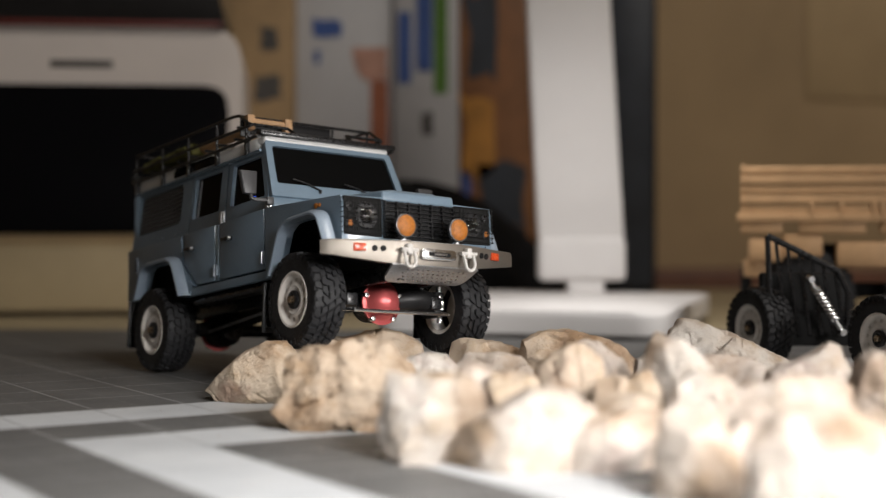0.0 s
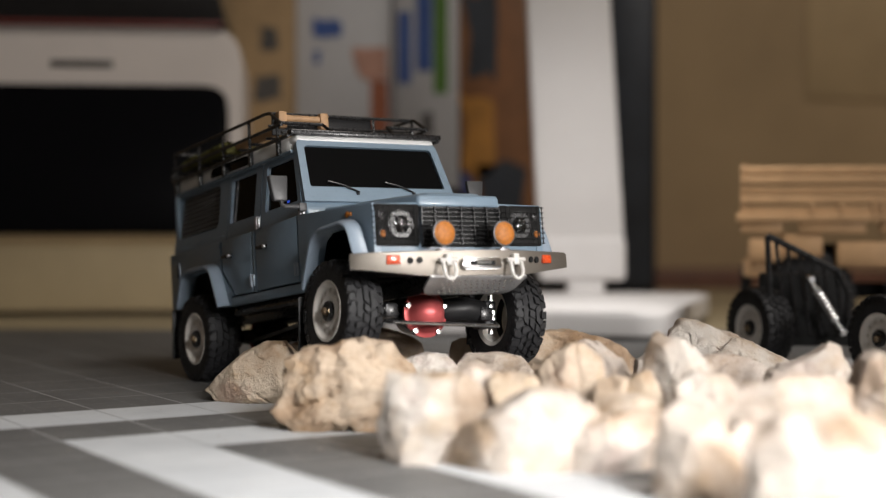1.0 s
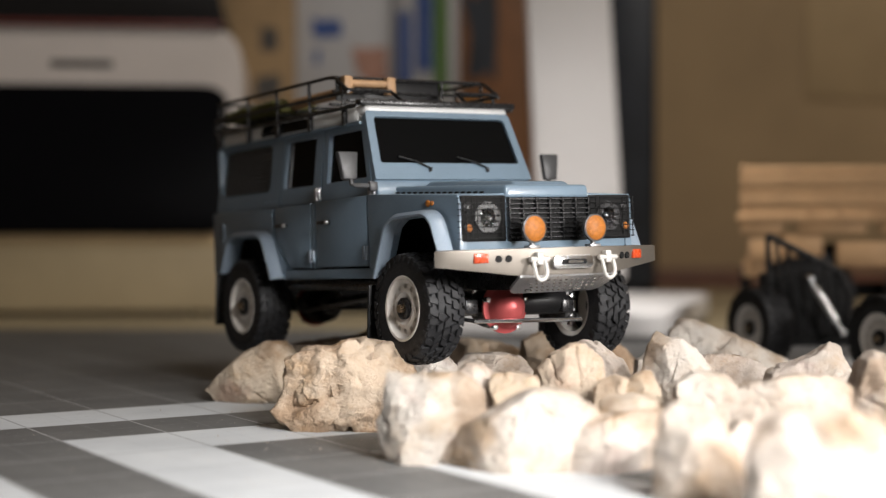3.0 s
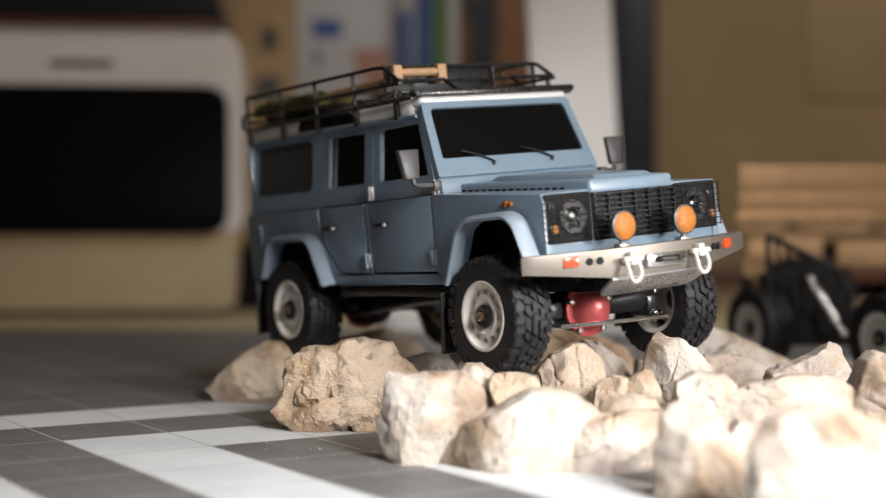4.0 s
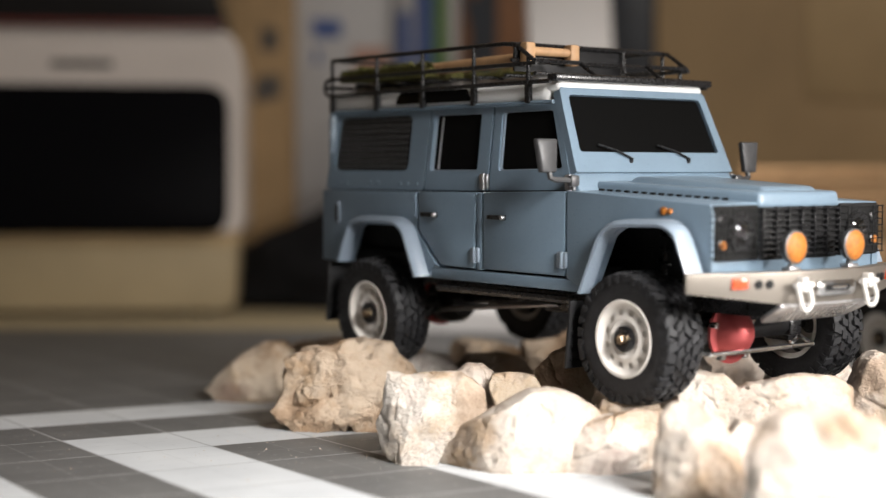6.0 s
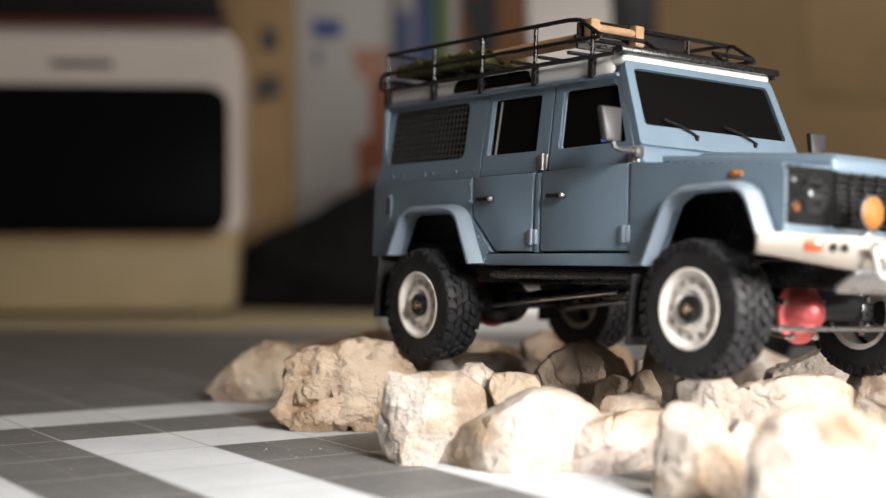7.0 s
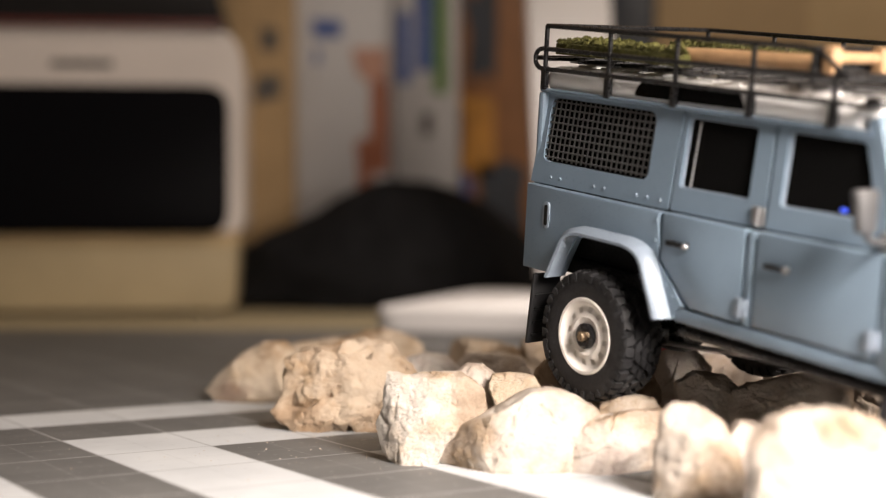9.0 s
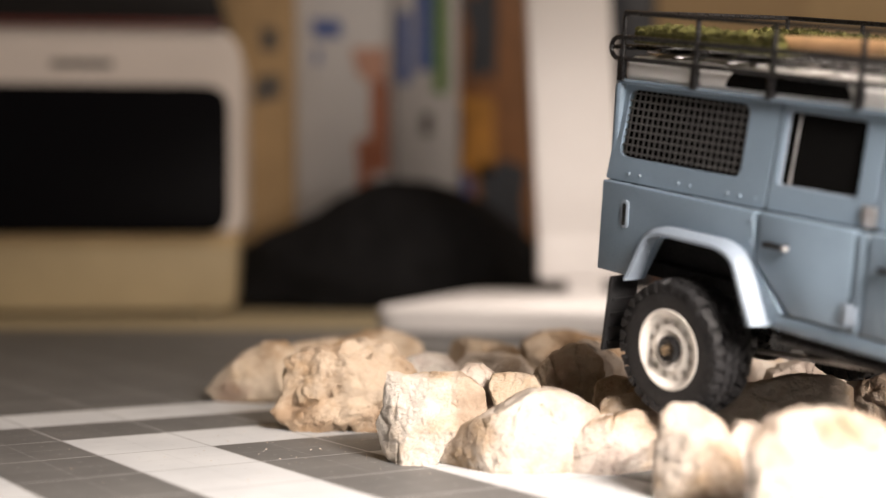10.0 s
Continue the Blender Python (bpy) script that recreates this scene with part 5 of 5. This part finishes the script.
def parked_things(first_wheel):
    """A half-built crawler and a sand-coloured cargo truck parked beyond the rocks."""
    c = thing("parked_crawler", pose(0.1955, 0.951, 0.0), "black half-built toy crawler with a slatted side frame and cream wheels", "toy truck")

    def wheel(x, y, turn, parent):
        w = new("wheel")
        w.parent = parent
        w.matrix_local = pose(x, y, 0.0255, 0, 0, turn)
        for k in first_wheel.children:
            q = k.copy()
            scene.collection.objects.link(q)
            q.parent = w
        return w
    wheel(0.006, 0.0, 112, c)
    wheel(0.062, -0.088, 118, c)
    # slatted side frame
    bm = bmesh.new()
    top = [(8, -12, 84), (52, -14, 62), (58, -14, 48), (58, -14, 24)]
    tube(bm, top, 2.0, 8)
    tube(bm, [(8, -12, 84), (10, -12, 30)], 1.8, 8)
    part("side_frame", bm, SATIN, c, "black tube side frame")
    for k in range(6):
        x = 13 + k * 7.4
        z = 84 - (x - 8) * 0.5
        bm = bmesh.new()
        tube(bm, [(x, -12.5, z), (x + 7, -12.5, 22)], 1.1, 6)
        part("frame_slat", bm, SATIN, c)
    bm = bmesh.new()
    box(bm, 12, 75, -4, 14, 14, 36, 2)
    box(bm, 8, 60, 6, 16, 30, 60, 2)
    part("chassis", bm, BLACK_AND_SHADE, c, "black chassis block")
    bm = bmesh.new()
    tube(bm, [(34, -18, 55), (52, -20, 26)], 1.6, 8)
    path = []
    for k in range(61):
        t = k / 60
        path.append((36 + 13 * t + 3.3 * math.cos(k * 0.9), -18.4 - 1.4 * t + 3.3 * math.sin(k * 0.9), 52 - 21 * t))
    tube(bm, path, 0.75, 5)
    part("shock_spring", bm, STEEL, c, "bright steel coil spring")
    bm = bmesh.new()
    for x, z in ((33, 57), (53, 24), (64, 26)):
        lathe(bm, [(0.05, -24), (2.0, -24), (2.4, -22), (2.4, -16)], 12, (x, 0, z), "y")
    tagged(part("frame_bolts", bm, STEEL, c), kind="stuff")

    t = thing("cargo_truck", pose(0.320, 1.139, 0.0, 0, 0, -12), "sand-coloured plastic toy cargo truck with a planked bed", "toy truck")
    for k in range(5):
        bm = bmesh.new()
        z = 99 + k * 7.6
        box(bm, -92, 92, -2.6 - 1.2 * (k % 2), 2, z, z + 6.4, 0.9)
        part("bed_plank", bm, SAND, t)
    bm = bmesh.new()
    box(bm, -92, 92, 2, 98, 96, 100, 1)
    box(bm, -92, -88, 2, 98, 99, 137, 1)
    box(bm, 88, 92, 2, 98, 99, 137, 1)
    box(bm, -95, 95, -4, 1.5, 93, 99.5, 1)
    for x in (-40, -18, 6, 12, 40, 60):
        box(bm, x, x + 2.5, -4.5, 0, 96, 110, 0.5)
    part("cargo_bed", bm, SAND, t)
    bm = bmesh.new()
    for x0, x1 in ((-92, -60), (-48, 2), (12, 24), (28, 38), (42, 90)):
        box(bm, x0, x1, -2, 12, 84, 95, 1.5)
    box(bm, -86, -60, -2, 30, 62, 80, 3)
    box(bm, -20, 20, -1, 24, 58, 78, 3)
    part("bed_frame", bm, SAND, t)
    bm = bmesh.new()
    box(bm, -90, -72, 4, 30, 50, 64, 2)
    box(bm, -60, -30, 0, 18, 66, 84, 2)
    box(bm, 26, 44, 0, 18, 60, 84, 2)
    tagged(part("undercarriage", bm, SAND, t, "sand-coloured brackets under the bed"), kind="stuff")
    # the shade below the bed is put into the chassis colour
    bm = bmesh.new()
    box(bm, -80, 90, 20, 40, 58, 76, 2)
    box(bm, -92, -84, 10, 80, 6, 58, 2)
    tube(bm, [(-60, 30, 40), (90, 30, 40)], 6, 10)
    part("chassis", bm, BLACK_AND_SHADE, t, "chassis coloured near-black for the shade under the bed")
    for x in (-46, 48):
        w = new("wheel")
        w.parent = t
        w.matrix_local = pose(x / 1000 + 0.005, 0.016, 0.036)
        bm = bmesh.new()
        lathe(bm, [(15, -12), (30, -12), (35, -9), (36, 0), (35, 9), (30, 12), (15, 12)], 40)
        for k in range(28):
            a = 2 * math.pi * k / 28
            hexa(bm, [(r * math.cos(a + d), y, r * math.sin(a + d)) for y in (-9, 9) for r, d in ((34, -0.06), (37, -0.05), (37, 0.05), (34, 0.06))])
        tagged(part("tyre", bm, RUBBER, w), kind="stuff")
        bm = bmesh.new()
        lathe(bm, [(15.2, -11), (13, -8), (6, -7), (5, -11), (0.05, -11)], 24)
        part("rim", bm, SAND, w)


# ---- what moves ----
TRUCK_ROWS = [
    (0.0, pose(-0.1284, 0.9419, 0.0061, -4.26, -8.16, -53.34)),
    (0.5, pose(-0.1049, 0.9137, 0.0065, -3.05, -9.16, -55.85)),
    (1.0, pose(-0.0910, 0.8885, 0.0065, -0.49, -7.33, -58.41)),
    (1.5, pose(-0.0832, 0.8728, 0.0118, 6.66, -7.23, -57.18)),
    (2.0, pose(-0.0725, 0.8554, 0.0158, 6.26, -8.10, -57.28)),
    (2.5, pose(-0.0699, 0.8525, 0.0178, 5.57, -7.27, -57.32)),
    (2.7, pose(-0.0640, 0.8490, 0.0221, 4.00, -4.72, -57.34)),
    (3.8, pose(-0.0383, 0.8050, 0.0311, -4.77, -2.49, -56.87)),
    (4.0, pose(-0.0267, 0.7920, 0.0302, 4.78, -2.17, -55.50)),
    (4.2, pose(-0.0226, 0.7867, 0.0312, 0.14, -2.57, -56.32)),
    (4.5, pose(-0.0147, 0.7759, 0.0319, -10.21, -2.10, -55.55)),
    (5.0, pose(-0.0057, 0.7484, 0.0239, -5.23, -3.90, -51.11)),
    (5.5, pose(0.0053, 0.7365, 0.0325, 1.77, 1.78, -51.55)),
    (5.7, pose(0.0078, 0.7329, 0.0360, 2.27, 2.54, -51.87)),
    (6.8, pose(0.0344, 0.7061, 0.0340, -3.21, -1.72, -53.50)),
    (7.0, pose(0.0379, 0.7007, 0.0366, -2.94, -1.01, -53.86)),
    (7.5, pose(0.0641, 0.6667, 0.0368, 4.36, 2.21, -56.44)),
    (8.0, pose(0.0695, 0.6580, 0.0351, 2.54, 0.67, -57.90)),
    (8.5, pose(0.0845, 0.6274, 0.0315, 0.81, -0.31, -57.95)),
    (8.7, pose(0.1023, 0.6024, 0.0284, 5.65, 8.49, -54.17)),
    (9.0, pose(0.1033, 0.6023, 0.0311, 3.23, 9.09, -54.15)),
    (9.5, pose(0.1188, 0.5826, 0.0325, 3.25, 9.72, -54.44)),
    (10.0, pose(0.1299, 0.5672, 0.0312, 3.33, 9.30, -53.59)),
]
FRONT_Z = [(0.0, 18.8), (0.5, 20.0), (1.0, 21.2), (1.5, 17.6), (2.0, 18.9), (2.5, 19.6), (4.0, 20.6), (4.5, 17.0), (5.0, 22.2), (5.5, 18.5), (7.0, 18.4), (8.0, 18.8), (8.5, 16.4), (10.0, 18.6)]
REAR_Z = [(0.0, 17.6), (1.0, 18.8), (2.5, 19.4), (3.8, 20.2), (4.0, 21.6), (4.5, 18.0), (5.0, 16.8), (5.7, 15.6), (7.0, 16.0), (7.5, 18.6), (8.0, 20.4), (8.5, 24.6), (8.7, 22.8), (9.0, 19.2), (9.5, 18.6), (10.0, 17.2)]


def between(rows, t):
    return float(np.interp(t, [r[0] for r in rows], [r[1] for r in rows]))


FOCUS_ROWS = [(0.0, 0.82), (1.0, 0.775), (2.0, 0.73), (2.7, 0.70), (3.8, 0.655), (4.5, 0.625), (5.5, 0.61), (7.0, 0.62), (7.5, 0.63), (8.5, 0.61), (10.0, 0.60)]


def motions():
    walk(truck, TRUCK_ROWS)
    walk(focus_point, [(t, pose(0, d, HEIGHT - d * math.tan(radians(PITCH)))) for t, d in FOCUS_ROWS])
    travel, sofar = [(0.0, 0.0)], 0.0
    for (t0, a), (t1, b) in zip(TRUCK_ROWS, TRUCK_ROWS[1:]):
        sofar += (b.translation - a.translation).length
        travel.append((t1, sofar))
    times = [round(0.2 * k, 2) for k in range(51)]
    for (ax, x, rows) in ((axles[0], 161.0, FRONT_Z), (axles[1], -7.9, REAR_Z)):
        walk(ax, [(t, pose(x / 1000, 0, 0.0185, -math.degrees(math.asin((between(rows, t) - 18.5) / 46)), 0, 0)) for t in times])
    for w, x, s in wheels:
        rows = FRONT_Z if x > 100 else REAR_Z
        out = []
        for t in times:
            dz = between(rows, t) - 18.5
            lean = -math.degrees(math.asin(dz / 46))
            roll = math.degrees(between(travel, t) / 0.0255)
            m = pose(x / 1000, s * 0.0475, (18.5 - s * dz) / 1000, lean, 0, 0) @ pose(0, 0, 0, 0, roll, 0)
            if s < 0:
                m = m @ pose(0, 0, 0, 0, 0, 180)
            out.append((t, m))
        walk(w, out)


setting()
cutting_mat()
truck, axles, wheels = build_truck()
rocks()
crumbs()
oven()
background_things()
white_stand()
parked_things(wheels[0][0])
motions()
